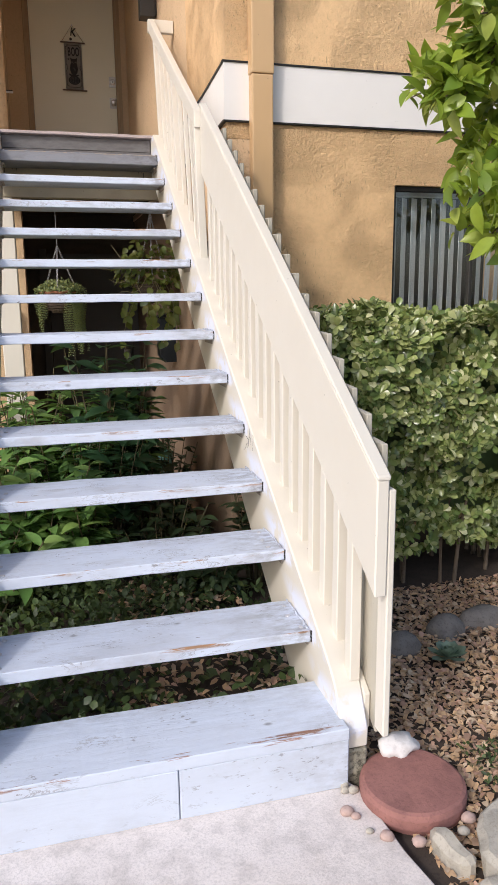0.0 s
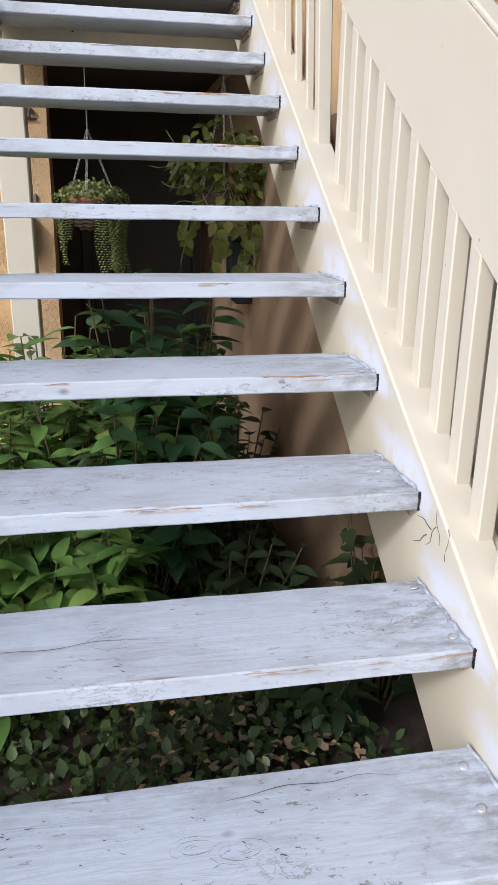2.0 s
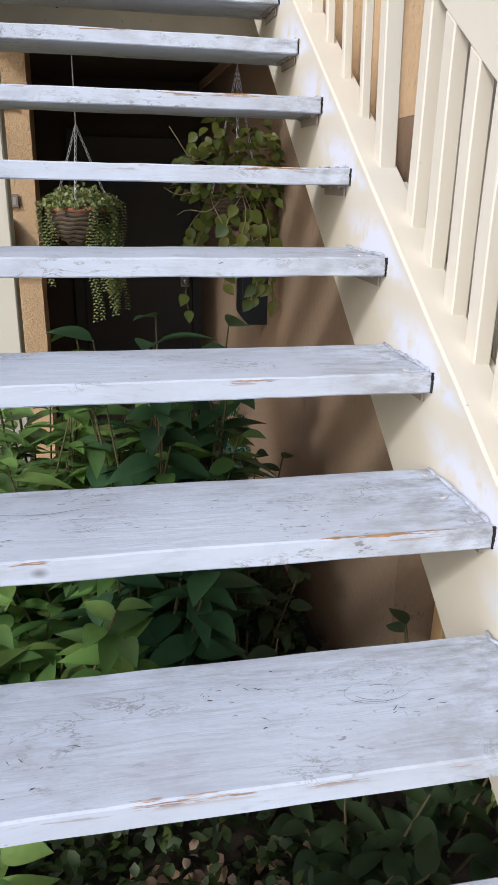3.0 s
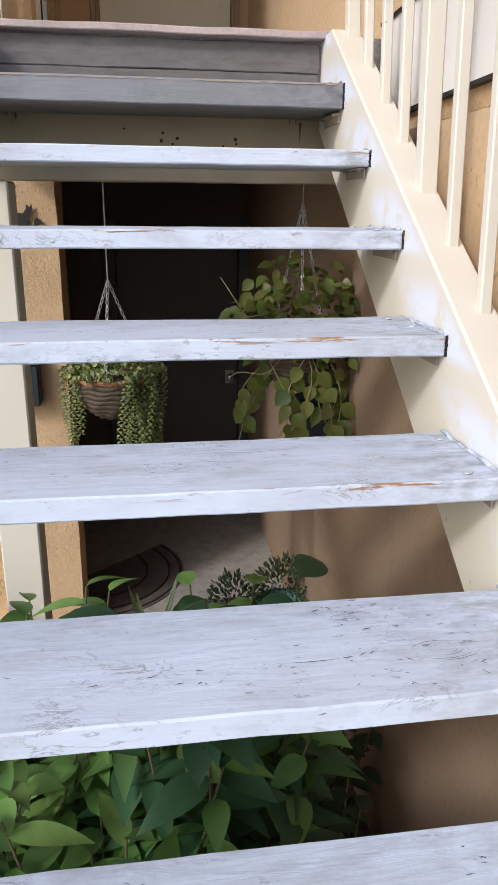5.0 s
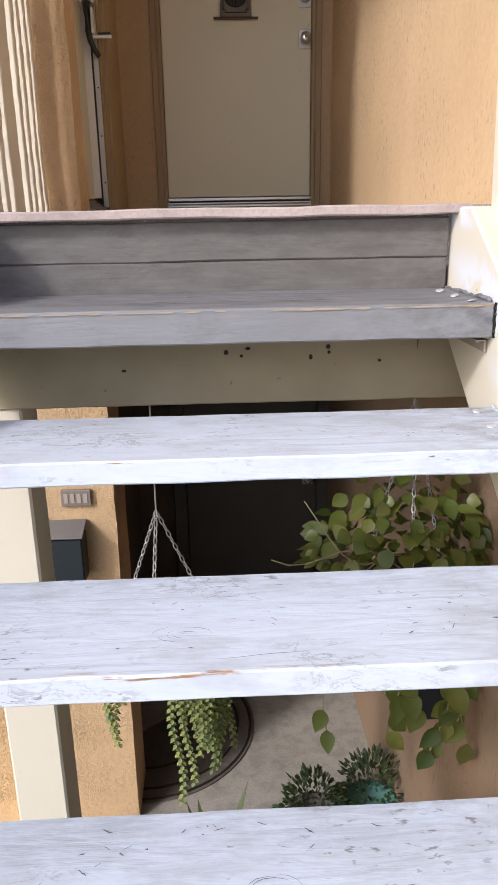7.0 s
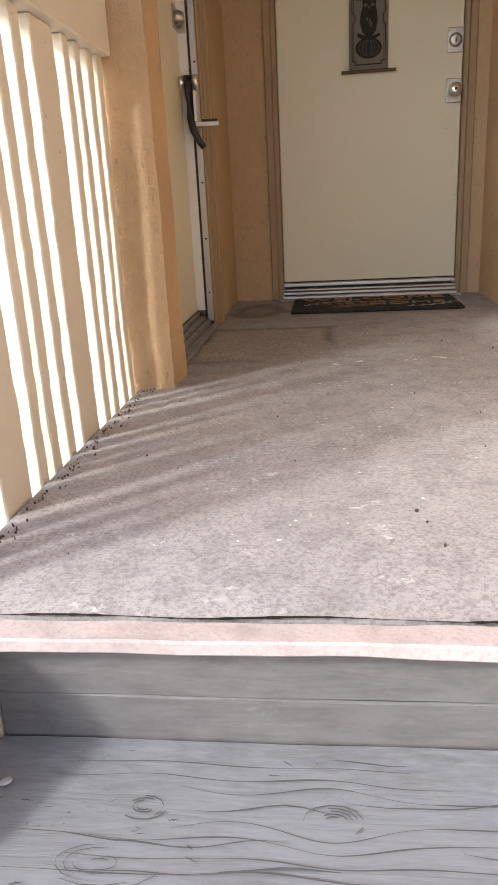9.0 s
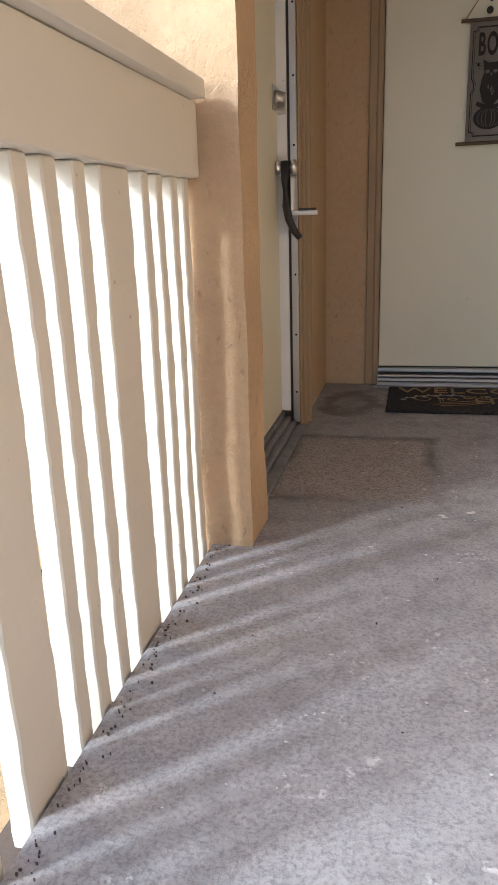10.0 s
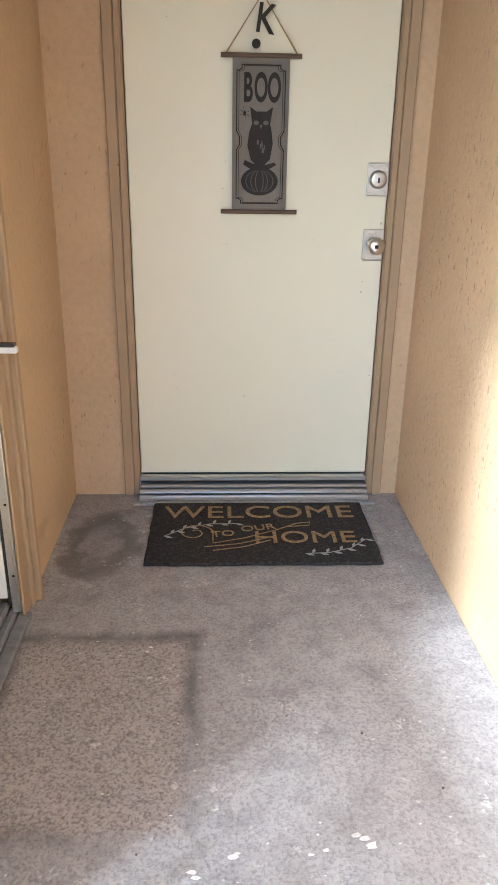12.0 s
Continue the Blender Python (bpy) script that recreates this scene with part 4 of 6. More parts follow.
for i in range(16):
    s = new("slat", slat_mesh)
    s.parent = blinds
    s.location = (WX0 + 0.06 + i * 0.066, WALL_Y + 0.125, 0)
    s.rotation_euler = (0, 0, radians(38 + rnd.uniform(-5, 5)))
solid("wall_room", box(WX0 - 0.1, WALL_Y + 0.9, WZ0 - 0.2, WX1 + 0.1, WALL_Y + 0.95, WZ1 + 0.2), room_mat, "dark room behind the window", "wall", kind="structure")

# ---- doors ----


def lettering(text, size, depth=0.001, bold=0.0):
    cu = bpy.data.curves.new("text", "FONT")
    cu.body, cu.size, cu.extrude, cu.offset = text, size, depth, bold
    cu.align_x, cu.align_y = "CENTER", "CENTER"
    ob = bpy.data.objects.new("text", cu)
    scene.collection.objects.link(ob)
    bpy.context.view_layer.update()
    me = bpy.data.meshes.new_from_object(ob.evaluated_get(bpy.context.evaluated_depsgraph_get()))
    bpy.data.objects.remove(ob)
    return me


def letters(name, text, size, material, parent, m, wide=1.0, depth=0.001, bold=0.0, label=""):
    me = lettering(text, size, depth, bold)
    me.materials.clear()
    me.materials.append(material)
    ob = new(name, me)
    ob.parent = parent
    ob.matrix_basis = m @ Matrix.Diagonal((wide, 1, 1, 1))
    return tagged(ob, label) if label else ob


def plate_lock(parent, x, z, y, kind):
    """A square nickel plate with a deadbolt cylinder or a knob, facing -y."""
    plate = part("lock_plate", box(-0.037, -0.003, -0.054, 0.037, 0, 0.054, 0.004), metal, parent, "brushed nickel lock plate")
    plate.location = (x, y, z)
    face = pose(0, -0.003, 0, 90)
    if kind == "bolt":
        part("cylinder", lathe([(0.030, 0), (0.030, 0.012), (0.024, 0.018), (0.019, 0.019)], 24, face), metal, plate, smooth=True)
        part("keyway", box(-0.003, -0.0245, -0.011, 0.003, -0.0222, 0.006), iron, plate)
    else:
        part("knob", lathe([(0.024, 0), (0.022, 0.006), (0.011, 0.012), (0.011, 0.030), (0.027, 0.040), (0.031, 0.052), (0.026, 0.062), (0.009, 0.066)], 24, face), chrome, plate, smooth=True)
        part("keyway", box(-0.006, -0.0712, -0.006, 0.006, -0.0692, 0.006), iron, plate)
    for sx, sz in ((-0.027, 0.044), (-0.027, -0.044), (0.027, 0.044), (0.027, -0.044)):
        part("screw", lathe([(0.004, 0), (0.003, 0.0015)], 8, pose(sx, -0.003, sz, 90)), metal, plate)


def casing(parent, pieces):
    for b in pieces:
        part("casing", box(*b, 0.004), trim_paint, parent)


door1 = tagged(new("door_1"), "plain cream front door with nickel locks and tan casing", "door", kind="structure")
DY = DOOR_Y + 0.0
part("leaf", box(DX0 + 0.004, DY + 0.006, DZ0 + 0.002, DX1 - 0.004, DY + 0.05, DZ1 - 0.004, 0.003), door_paint, door1)
for bx0, bx1 in ((DX0 - 0.10, DX0 - 0.001), (DX1 + 0.001, WALL_X - 0.004)):
    inner = bx1 if bx0 < -0.5 else bx0
    outer = bx0 if bx0 < -0.5 else bx1
    d = 1 if inner > outer else -1
    for a, b_, dep in ((0.0, 0.022, 0.012), (0.0225, 0.058, 0.018)):
        xa, xb = inner - d * a, inner - d * b_
        part("casing", box(min(xa, xb), DY - dep, FLOOR2 + 0.002, max(xa, xb), DY - 0.001, DZ1 + 0.06, 0.003), trim_paint, door1)
part("jamb", box(DX0 - 0.034, DY + 0.0005, FLOOR2 + 0.06, DX0 + 0.001, DY + 0.1, DZ1), trim_paint, door1)
part("jamb", box(DX1 - 0.001, DY + 0.0005, FLOOR2 + 0.06, DX1 + 0.034, DY + 0.1, DZ1), trim_paint, door1)
part("casing", box(DX0 - 0.1, DY - 0.022, DZ1 + 0.061, DX1 + 0.1, DY - 0.001, DZ1 + 0.14, 0.003), trim_paint, door1)
for z0, z1, dep in ((0.0, 0.026, 0.085), (0.027, 0.044, 0.06), (0.045, 0.058, 0.045), (0.0645, 0.086, 0.022)):
    part("threshold", box(DX0 + 0.002, DY - dep, FLOOR2 + z0 + 0.002, DX1 - 0.002, DY + 0.004, FLOOR2 + z1, 0.003), aluminium, door1, "ribbed aluminium threshold")
part("sill", box(DX0 - 0.02, DY - 0.11, FLOOR2 + 0.001, DX1 + 0.02, DY - 0.086, FLOOR2 + 0.014, 0.003), landing_mat, door1)
plate_lock(door1, 0.039, 3.774, DY + 0.0055, "bolt")
plate_lock(door1, 0.039, 3.557, DY + 0.0055, "knob")
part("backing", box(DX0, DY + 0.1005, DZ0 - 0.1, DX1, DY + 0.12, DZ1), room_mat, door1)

# side door, seen along its face
door2 = tagged(new("door_2"), "cream side door with lever handle in a tan frame", "door", kind="structure")
SX = -1.135
part("leaf", box(SX - 0.045, 5.145, FLOOR2 + 0.07, SX, 5.985, FLOOR2 + 2.10, 0.003), door_paint, door2)
part("stile", box(SX - 0.03, 5.987, FLOOR2 + 0.075, -1.101, 6.010, FLOOR2 + 2.095, 0.002), white_door, door2, "white painted door edge strip")
part("weatherstrip", box(-1.1005, 5.992, FLOOR2 + 0.05, -1.0915, 6.012, FLOOR2 + 2.11), black_rubber, door2)
strike = part("strike_strip", box(-1.091, 5.986, FLOOR2 + 0.03, -1.067, 6.012, FLOOR2 + 2.11, 0.002), aluminium, door2, "worn aluminium strip with screw heads")
for q in range(9):
    part("screw", lathe([(0.004, 0), (0.003, 0.0015)], 8, pose(-1.077, 5.9858, FLOOR2 + 0.15 + q * 0.22, 90)), iron, strike)
for ya, yb, xo in ((6.013, 6.052, -1.058), (6.053, 6.084, -1.048), (6.085, 6.114, -1.034)):
    part("casing", box(-1.3 if ya > 6.02 else -1.0665, ya if ya > 6.02 else 5.990, FLOOR2 + 0.002, xo, yb, 6.19, 0.004), trim_paint, door2)
for x0, x1, z in ((-1.20, -1.128, 0.066), (-1.127, -1.105, 0.050), (-1.104, -1.082, 0.034), (-1.081, -1.045, 0.018)):
    part("threshold", box(x0, 5.112, FLOOR2 + 0.001, x1, 6.012, FLOOR2 + z, 0.004), dark_grey, door2, "grey painted ribbed wooden threshold")
bolt = part("deadbolt", lathe([(0.026, 0.0), (0.026, 0.012), (0.022, 0.020), (0.018, 0.030), (0.012, 0.033)], 20, pose(SX + 0.004, 5.94, 3.765, 0, 90)), metal, door2, "brushed nickel deadbolt", smooth=True)
part("bolt_plate", box(SX + 0.0005, 5.900, 3.725, SX + 0.004, 5.984, 3.805, 0.001), metal, bolt)
part("latch_plate", box(SX + 0.004, 5.9835, 3.72, -1.103, 5.9865, 3.79, 0.001), metal, bolt)
rose = part("door_rose", lathe([(0.024, 0.0), (0.024, 0.010), (0.014, 0.014), (0.014, 0.052), (0.024, 0.056), (0.024, 0.068), (0.01, 0.072)], 20, pose(SX + 0.004, 5.94, 3.545, 0, 90)), chrome, door2, "chrome knob and rose", smooth=True)
grip = bmesh.new()
add_tube(grip, [(SX + 0.035, 5.935, 3.565), (SX + 0.037, 5.930, 3.50), (SX + 0.038, 5.930, 3.42), (SX + 0.045, 5.935, 3.375), (SX + 0.062, 5.945, 3.335), (SX + 0.080, 5.955, 3.31)], 0.0165, 10, 0.72)
part("lock_grip", grip, black_rubber, door2, "black plastic grip of a door brace", smooth=True)
arm = bmesh.new()
add_box(arm, SX + 0.056, 5.912, 3.402, SX + 0.066, 5.958, 3.510, 0.002)
add_box(arm, SX + 0.054, 5.940, 3.386, SX + 0.145, 5.958, 3.4015, 0.002)
part("brace_arm", arm, white_door, door2, "pale metal angled brace arm")
part("arm_pad", box(SX + 0.08, 5.937, 3.402, SX + 0.140, 5.961, 3.410, 0.001), black_rubber, door2)

# ---- hanging door banner ----
banner = thing("door_banner", "grey linen hanging banner printed with a black owl", "banner", (-0.368, DOOR_Y - 0.012, 3.665))
cloth = bmesh.new()
nx, nz = 6, 16
W, H = 0.092, 0.475
grid = [[cloth.verts.new((-W + 2 * W * i_ / nx, -0.005 - 0.0015 * math.sin(3 * j / nz * math.pi) + 0.001 * math.sin(i_ * 1.3), H * j / nz)) for i_ in range(nx + 1)] for j in range(nz + 1)]
for j in range(nz):
    for i_ in range(nx):
        cloth.faces.new((grid[j][i_], grid[j][i_ + 1], grid[j + 1][i_ + 1], grid[j + 1][i_]))
geo = bmesh.ops.solidify(cloth, geom=cloth.faces[:], thickness=0.002)
part("cloth", cloth, linen, banner, smooth=True)
for z_ in (0.0, H):
    rod = bmesh.new()
    add_tube(rod, [(-0.13, -0.004, z_), (0.13, -0.004, z_)], 0.0075, 10)
    part("dowel", rod, dowel, banner, "dark wooden dowel")
cord = bmesh.new()
add_tube(cord, [(-0.112, -0.006, H + 0.006), (0.0, -0.003, H + 0.172), (0.114, -0.006, H + 0.006)], 0.0028, 6)
part("cord", cord, rope, banner, "jute hanging cord")
part("pin", lathe([(0.005, 0), (0.006, 0.012), (0.003, 0.014)], 10, pose(0, 0.004, H + 0.172, 90)), galvanised, banner)
FRONT = pose(0, -0.0125, 0, 90)
for ch, px in (("B", -0.042), ("O", 0.0), ("O", 0.043)):
    letters("letter", ch, 0.118, ink, banner, pose(px, -0.0125, 0.378, 90), 0.46, 0.0006, 0.0030, "black printed letter")
letters("initial", "K", 0.115, ink, banner, pose(0.010, -0.010, H + 0.098, 90, 0, 0) @ pose(0, 0, 0, 0, 0, -8), 0.80, 0.003, 0.0016, "black wooden letter K")
part("bead", lathe([(0.002, 0), (0.014, 0.003), (0.014, 0.007), (0.002, 0.01)], 16, pose(-0.018, -0.006, H + 0.032, 90)), ink, banner)


def flat_shape(name, outline, material, y, parent, thick=0.001):
    return part(name, prism(outline, "y", y, y + thick), material, parent)


def ellipse(cx, cz, rx, rz, n=24):
    return [(cx + rx * math.cos(2 * math.pi * k / n), cz + rz * math.sin(2 * math.pi * k / n)) for k in range(n)]


BY = -0.0122
flat_shape("owl_body", [(-0.03, 0.165), (-0.012, 0.148), (0.015, 0.148), (0.034, 0.168), (0.042, 0.215), (0.037, 0.255), (0.032, 0.275), (0.04, 0.325), (0.02, 0.312), (-0.014, 0.312), (-0.034, 0.325), (-0.027, 0.275), (-0.036, 0.25), (-0.042, 0.21)], ink, BY, banner)
for ex in (-0.014, 0.018):
    flat_shape("owl_eye", ellipse(ex, 0.278, 0.009, 0.007, 12), ink_grey, BY - 0.0012, banner)
flat_shape("owl_beak", [(-0.003, 0.272), (0.007, 0.272), (0.002, 0.258)], ink_grey, BY - 0.0012, banner)
for i_ in range(9):
    fx, fz = rnd.uniform(-0.015, 0.018), rnd.uniform(0.185, 0.245)
    flat_shape("feather_mark", [(fx - 0.0015, fz), (fx + 0.0015, fz), (fx + 0.002, fz + 0.014), (fx - 0.001, fz + 0.014)], ink_grey, BY - 0.0012, banner)
flat_shape("pumpkin", ellipse(0.0, 0.098, 0.062, 0.045, 28), ink, BY, banner)
flat_shape("pumpkin_leaves", [(-0.055, 0.15), (-0.03, 0.136), (0.03, 0.136), (0.055, 0.15), (0.05, 0.158), (0.02, 0.150), (-0.02, 0.152), (-0.05, 0.164)], ink, BY - 0.0006, banner)
for k, rx_ in enumerate((0.045, 0.026, 0.012, -0.014, -0.03, -0.047)):
    pts_ = [(rx_ * math.cos(a), 0.098 + 0.036 * math.sin(a)) for a in np.linspace(-1.2, 1.2, 9)]
    flat_shape("pumpkin_rib", pts_ + [(u + 0.0022, w_) for u, w_ in pts_[::-1]], ink_grey, BY - 0.0012, banner)
for q in range(8):
    a = q * math.pi / 4 + 0.3
    flat_shape("spider_leg", [(-0.052, 0.306), (-0.052 + 0.016 * math.cos(a), 0.306 + 0.02 * math.sin(a)), (-0.051 + 0.016 * math.cos(a), 0.308 + 0.02 * math.sin(a))], ink, BY, banner)
flat_shape("spider_body", ellipse(-0.052, 0.306, 0.005, 0.008, 10), ink, BY - 0.0006, banner)


def border(inset, width, name):
    """A printed frame with notched corners and waisted sides."""
    x, z0, z1 = W - inset, 0.022 + inset * 0.4, H - 0.022 - inset * 0.4
    nt = 0.016
    half = [(0, z0), (x - nt, z0), (x - nt, z0 + nt * 0.6), (x - nt * 0.5, z0 + nt), (x, z0 + nt), (x, 0.195), (x - 0.010, 0.212), (x - 0.010, 0.236), (x, 0.253),
            (x, z1 - nt), (x - nt * 0.5, z1 - nt), (x - nt, z1 - nt * 0.6), (x - nt, z1), (0, z1)]
    loop = half + [(-u, w_) for u, w_ in half[::-1][1:-1]]
    bm = bmesh.new()
    n = len(loop)
    for k in range(n):
        a, b_ = Vector(loop[k]), Vector(loop[(k + 1) % n])
        d = (b_ - a)
        if d.length < 1e-6:
            continue
        p = Vector((-d.y, d.x)).normalized() * width / 2
        e = d.normalized() * width / 2
        add_prism(bm, [tuple(a + p - e), tuple(b_ + p + e), tuple(b_ - p + e), tuple(a - p - e)], "y", BY + 0.0004 * (k % 2), BY + 0.001 + 0.0004 * (k % 2))
    part(name, bm, ink, banner)


border(0.014, 0.0032, "printed_border")
border(0.021, 0.0016, "printed_border")

# ---- door mat ----
mat_thing = thing("door_mat", "worn black coir door mat with gold lettering", "door mat", (-0.355, 6.512, FLOOR2 + 0.001))
mb = box(-0.395, -0.24, 0, 0.395, 0.24, 0.012, 0.004)
cut_along(mb, "x", 30)
cut_along(mb, "y", 18)
jitter(mb, 0.006, 14.0, (0.8, 0.8, 0.15), 2.0)
part("coir_body", mb, coir, mat_thing)
TOPZ = 0.0155
letters("word", "WELCOME", 0.135, coir_gold, mat_thing, pose(0.0, 0.118, TOPZ), 1.08, 0.0012, 0.0, "worn gold word WELCOME")
letters("word", "HOME", 0.115, coir_gold, mat_thing, pose(0.15, -0.075, TOPZ), 1.12, 0.0012, 0.0, "worn gold word HOME")
letters("word", "TO", 0.056, coir_gold, mat_thing, pose(-0.135, -0.045, TOPZ, 0, 0, 8), 1.05, 0.0012, 0.0, "gold word TO")
letters("word", "OUR", 0.056, coir_gold, mat_thing, pose(-0.01, -0.002, TOPZ, 0, 0, 10), 1.05, 0.0012, 0.0, "gold word OUR")


def stroke(points, r, name, material, parent):
    bm = bmesh.new()
    add_tube(bm, points, r, 5)
    for v in bm.verts:
        v.co.z = TOPZ + (v.co.z - TOPZ) * 0.3
    return part(name, bm, material, parent)


swirl = [(-0.235 + 0.052 * (1 - k / 30) * math.cos(k * 0.33 + 0.2) * 1.25, -0.035 + 0.06 * (1 - k / 34) * math.sin(k * 0.33 + 0.2), TOPZ) for k in range(26)]
stroke(swirl[::-1] + [(-0.17, -0.11, TOPZ), (-0.06, -0.075, TOPZ), (0.06, -0.015, TOPZ), (0.13, 0.03, TOPZ), (0.18, 0.04, TOPZ), (0.175, 0.015, TOPZ), (0.1, 0.005, TOPZ)], 0.0032, "flourish", coir_gold, mat_thing)
stroke([(-0.20, -0.135, TOPZ), (-0.08, -0.115, TOPZ), (0.03, -0.07, TOPZ)], 0.003, "flourish", coir_gold, mat_thing)
stroke([(-0.17, -0.16, TOPZ), (-0.06, -0.135, TOPZ), (0.03, -0.09, TOPZ)], 0.003, "flourish", coir_gold, mat_thing)
for path_ in ([(-0.34, -0.06), (-0.27, 0.0), (-0.18, 0.03), (-0.09, 0.03)], [(0.14, -0.185), (0.22, -0.18), (0.30, -0.15), (0.36, -0.09)]):
    stroke([(a, b_, TOPZ) for a, b_ in path_], 0.0022, "sprig", coir_pale, mat_thing)
    for k in range(11):
        f = k / 10 * (len(path_) - 1)
        i0 = min(int(f), len(path_) - 2)
        px = path_[i0][0] + (path_[i0 + 1][0] - path_[i0][0]) * (f - i0)
        py = path_[i0][1] + (path_[i0 + 1][1] - path_[i0][1]) * (f - i0)
        a = 0.9 if k % 2 else -0.7
        u = Vector((math.cos(a + 0.3), math.sin(a + 0.3)))
        v_ = Vector((-u.y, u.x)) * 0.006
        c_ = Vector((px, py))
        part("sprig_leaf", prism([tuple(c_), tuple(c_ + u * 0.016 + v_), tuple(c_ + u * 0.032), tuple(c_ + u * 0.016 - v_)], "z", TOPZ - 0.0005, TOPZ + 0.001), coir_pale, mat_thing)

# loose flakes of white paint on the landing
flake_rnd = random.Random(8)
flakes = bmesh.new()
spots = [(-0.557, 5.192, 0.016), (-0.549, 5.18, 0.01), (-0.48, 5.221, 0.014), (-0.472, 5.228, 0.01), (-0.208, 5.239, 0.016), (-0.222, 5.252, 0.016), (-0.238, 5.262, 0.013), (-0.30, 5.23, 0.009), (-0.33, 5.222, 0.009), (-0.69, 5.86, 0.012), (-0.70, 5.84, 0.008)]
spots += [(flake_rnd.uniform(-1.0, 0.15), flake_rnd.uniform(3.9, 6.7), flake_rnd.uniform(0.0015, 0.005)) for _ in range(170)]
for fx, fy, fr_ in spots:
    pts_ = []
    for k in range(6):
        r_ = fr_ * flake_rnd.uniform(0.2, 0.8)
        a = k * math.pi / 3
        pts_.append((fx + r_ * math.cos(a) * 1.3, fy + r_ * math.sin(a) * 0.7))
    add_prism(flakes, pts_, "z", FLOOR2 + 0.0005, FLOOR2 + 0.002)
solid("paint_flakes", flakes, quartz, "white paint flakes scattered on the landing", "paint flakes", kind="stuff")


# dirt and leaf crumbs caught along the foot of the railing and the pier
crumbs = bmesh.new()
for k in range(150):
    fy = flake_rnd.uniform(3.75, 4.95) if k < 110 else flake_rnd.uniform(3.8, 5.6)
    fx = -1.115 + abs(flake_rnd.gauss(0, 0.018)) if k < 110 else flake_rnd.uniform(-1.0, 0.1)
    fr_ = flake_rnd.uniform(0.001, 0.0032)
    a0 = flake_rnd.uniform(0, 6.28)
    add_prism(crumbs, [(fx + fr_ * flake_rnd.uniform(0.4, 1.2) * math.cos(a0 + m_ * 1.25), fy + fr_ * flake_rnd.uniform(0.3, 0.8) * math.sin(a0 + m_ * 1.25)) for m_ in range(5)], "z", FLOOR2 + 0.0005, FLOOR2 + flake_rnd.uniform(0.002, 0.006))
solid("leaf_crumbs", crumbs, crumb_mat, "dark crumbs of leaf and dirt on the landing", "debris", kind="stuff")


# ---- leaves ----
def leaf_mesh(name, items, material, droop=0.25, fold=0.25, shape=((0.30, 0.42), (0.66, 0.36)), rows=3, blunt=False):
    """Many folded leaves in one mesh. items: base, direction, face normal, length, width."""
    verts, faces = [], []
    (s1, w1), (s2, w2) = shape
    if rows > 3:
        steps = [k / rows for k in range(1, rows)]
        pk = 0.40
        prof = [(s, 0.5 * (s / pk) ** 0.75 * ((1 - s) / (1 - pk)) ** 1.125) for s in steps]
        if blunt:
            prof = [(s, 0.5 * (s / 0.62) ** 0.8 * min(1.0, ((1 - s) / 0.38) ** 0.5)) for s in steps]
    else:
        prof = [(s1, w1), (s2, w2)]
    mids = [(0, 0)] + [(s, 0) for s, _ in prof] + [(1, 0)]
    m = len(prof)
    coords = mids + [(s, w) for s, w in prof] + [(s, -w) for s, w in prof]
    for base, way, up, ln, wd in items:
        d = way.normalized()
        side = d.cross(up)
        if side.length < 1e-4:
            side = d.orthogonal()
        side.normalize()
        n = side.cross(d)
        o = len(verts)
        for s, w in coords:
            verts.append(tuple(base + d * (ln * s) + side * (w * wd) + n * (fold * abs(w) * wd - droop * ln * s * s)))
        for sgn in (0, 1):
            a = o + m + 2 + sgn * m
            strip = [(o, a, o + 1)] + [(o + 1 + k, a + k, a + k + 1, o + 2 + k) for k in range(m - 1)] + [(o + m, a + m - 1, o + m + 1)]
            faces += strip if sgn == 0 else [f[::-1] for f in strip]
    me = bpy.data.meshes.new(name)
    me.from_pydata(verts, [], faces)
    me.materials.append(material)
    me.shade_smooth()
    return me


def rand_dir(r, up=0.0):
    while True:
        v = Vector((r.uniform(-1, 1), r.uniform(-1, 1), r.uniform(-1, 1)))
        if 0.1 < v.length < 1:
            v.normalize()
            v.z += up
            return v.normalized()


def rosette(r, items, tip, axis, count, ln, wd, spread=0.9):
    for k in range(count):
        q = axis.orthogonal().normalized()
        q.rotate(Matrix.Rotation(k * 2.4 + r.uniform(-0.3, 0.3), 3, axis))
        d = (axis * r.uniform(0.25, 1.0) + q * spread).normalized()
        items.append((tip - axis * r.uniform(0, 0.02), d, axis, ln * r.uniform(0.7, 1.15), wd * r.uniform(0.8, 1.1)))


# hedge: clipped block of small leaf rosettes over a dark core painted as inner shade
hr = random.Random(21)
hedge = thing("hedge", "clipped green hedge with small rounded leaves", "hedge", (1.9, 1.6, -0.03))
HX0, HX1, HY0, HY1, HZ = 0.36, 3.8, 1.02, 2.02, 1.345
items = []


def hedge_face(n_, fn):
    for _ in range(n_):
        p_, ax = fn()
        if noise.noise(p_ * 5.2 + Vector((3, 1, 7))) < -0.12 and abs(ax.z) < 0.5:
            continue
        b_ = 0.09 * noise.noise(p_ * 2.1) + 0.06 * noise.noise(p_ * 6.5)
        ax2 = (ax + Vector((-0.15, -0.1, 0.35)) + rand_dir(hr) * 0.85).normalized()
        rosette(hr, items, p_ + ax * b_ - Vector((1.9, 1.6, -0.03)), ax2, hr.randint(6, 9), 0.052, 0.029)


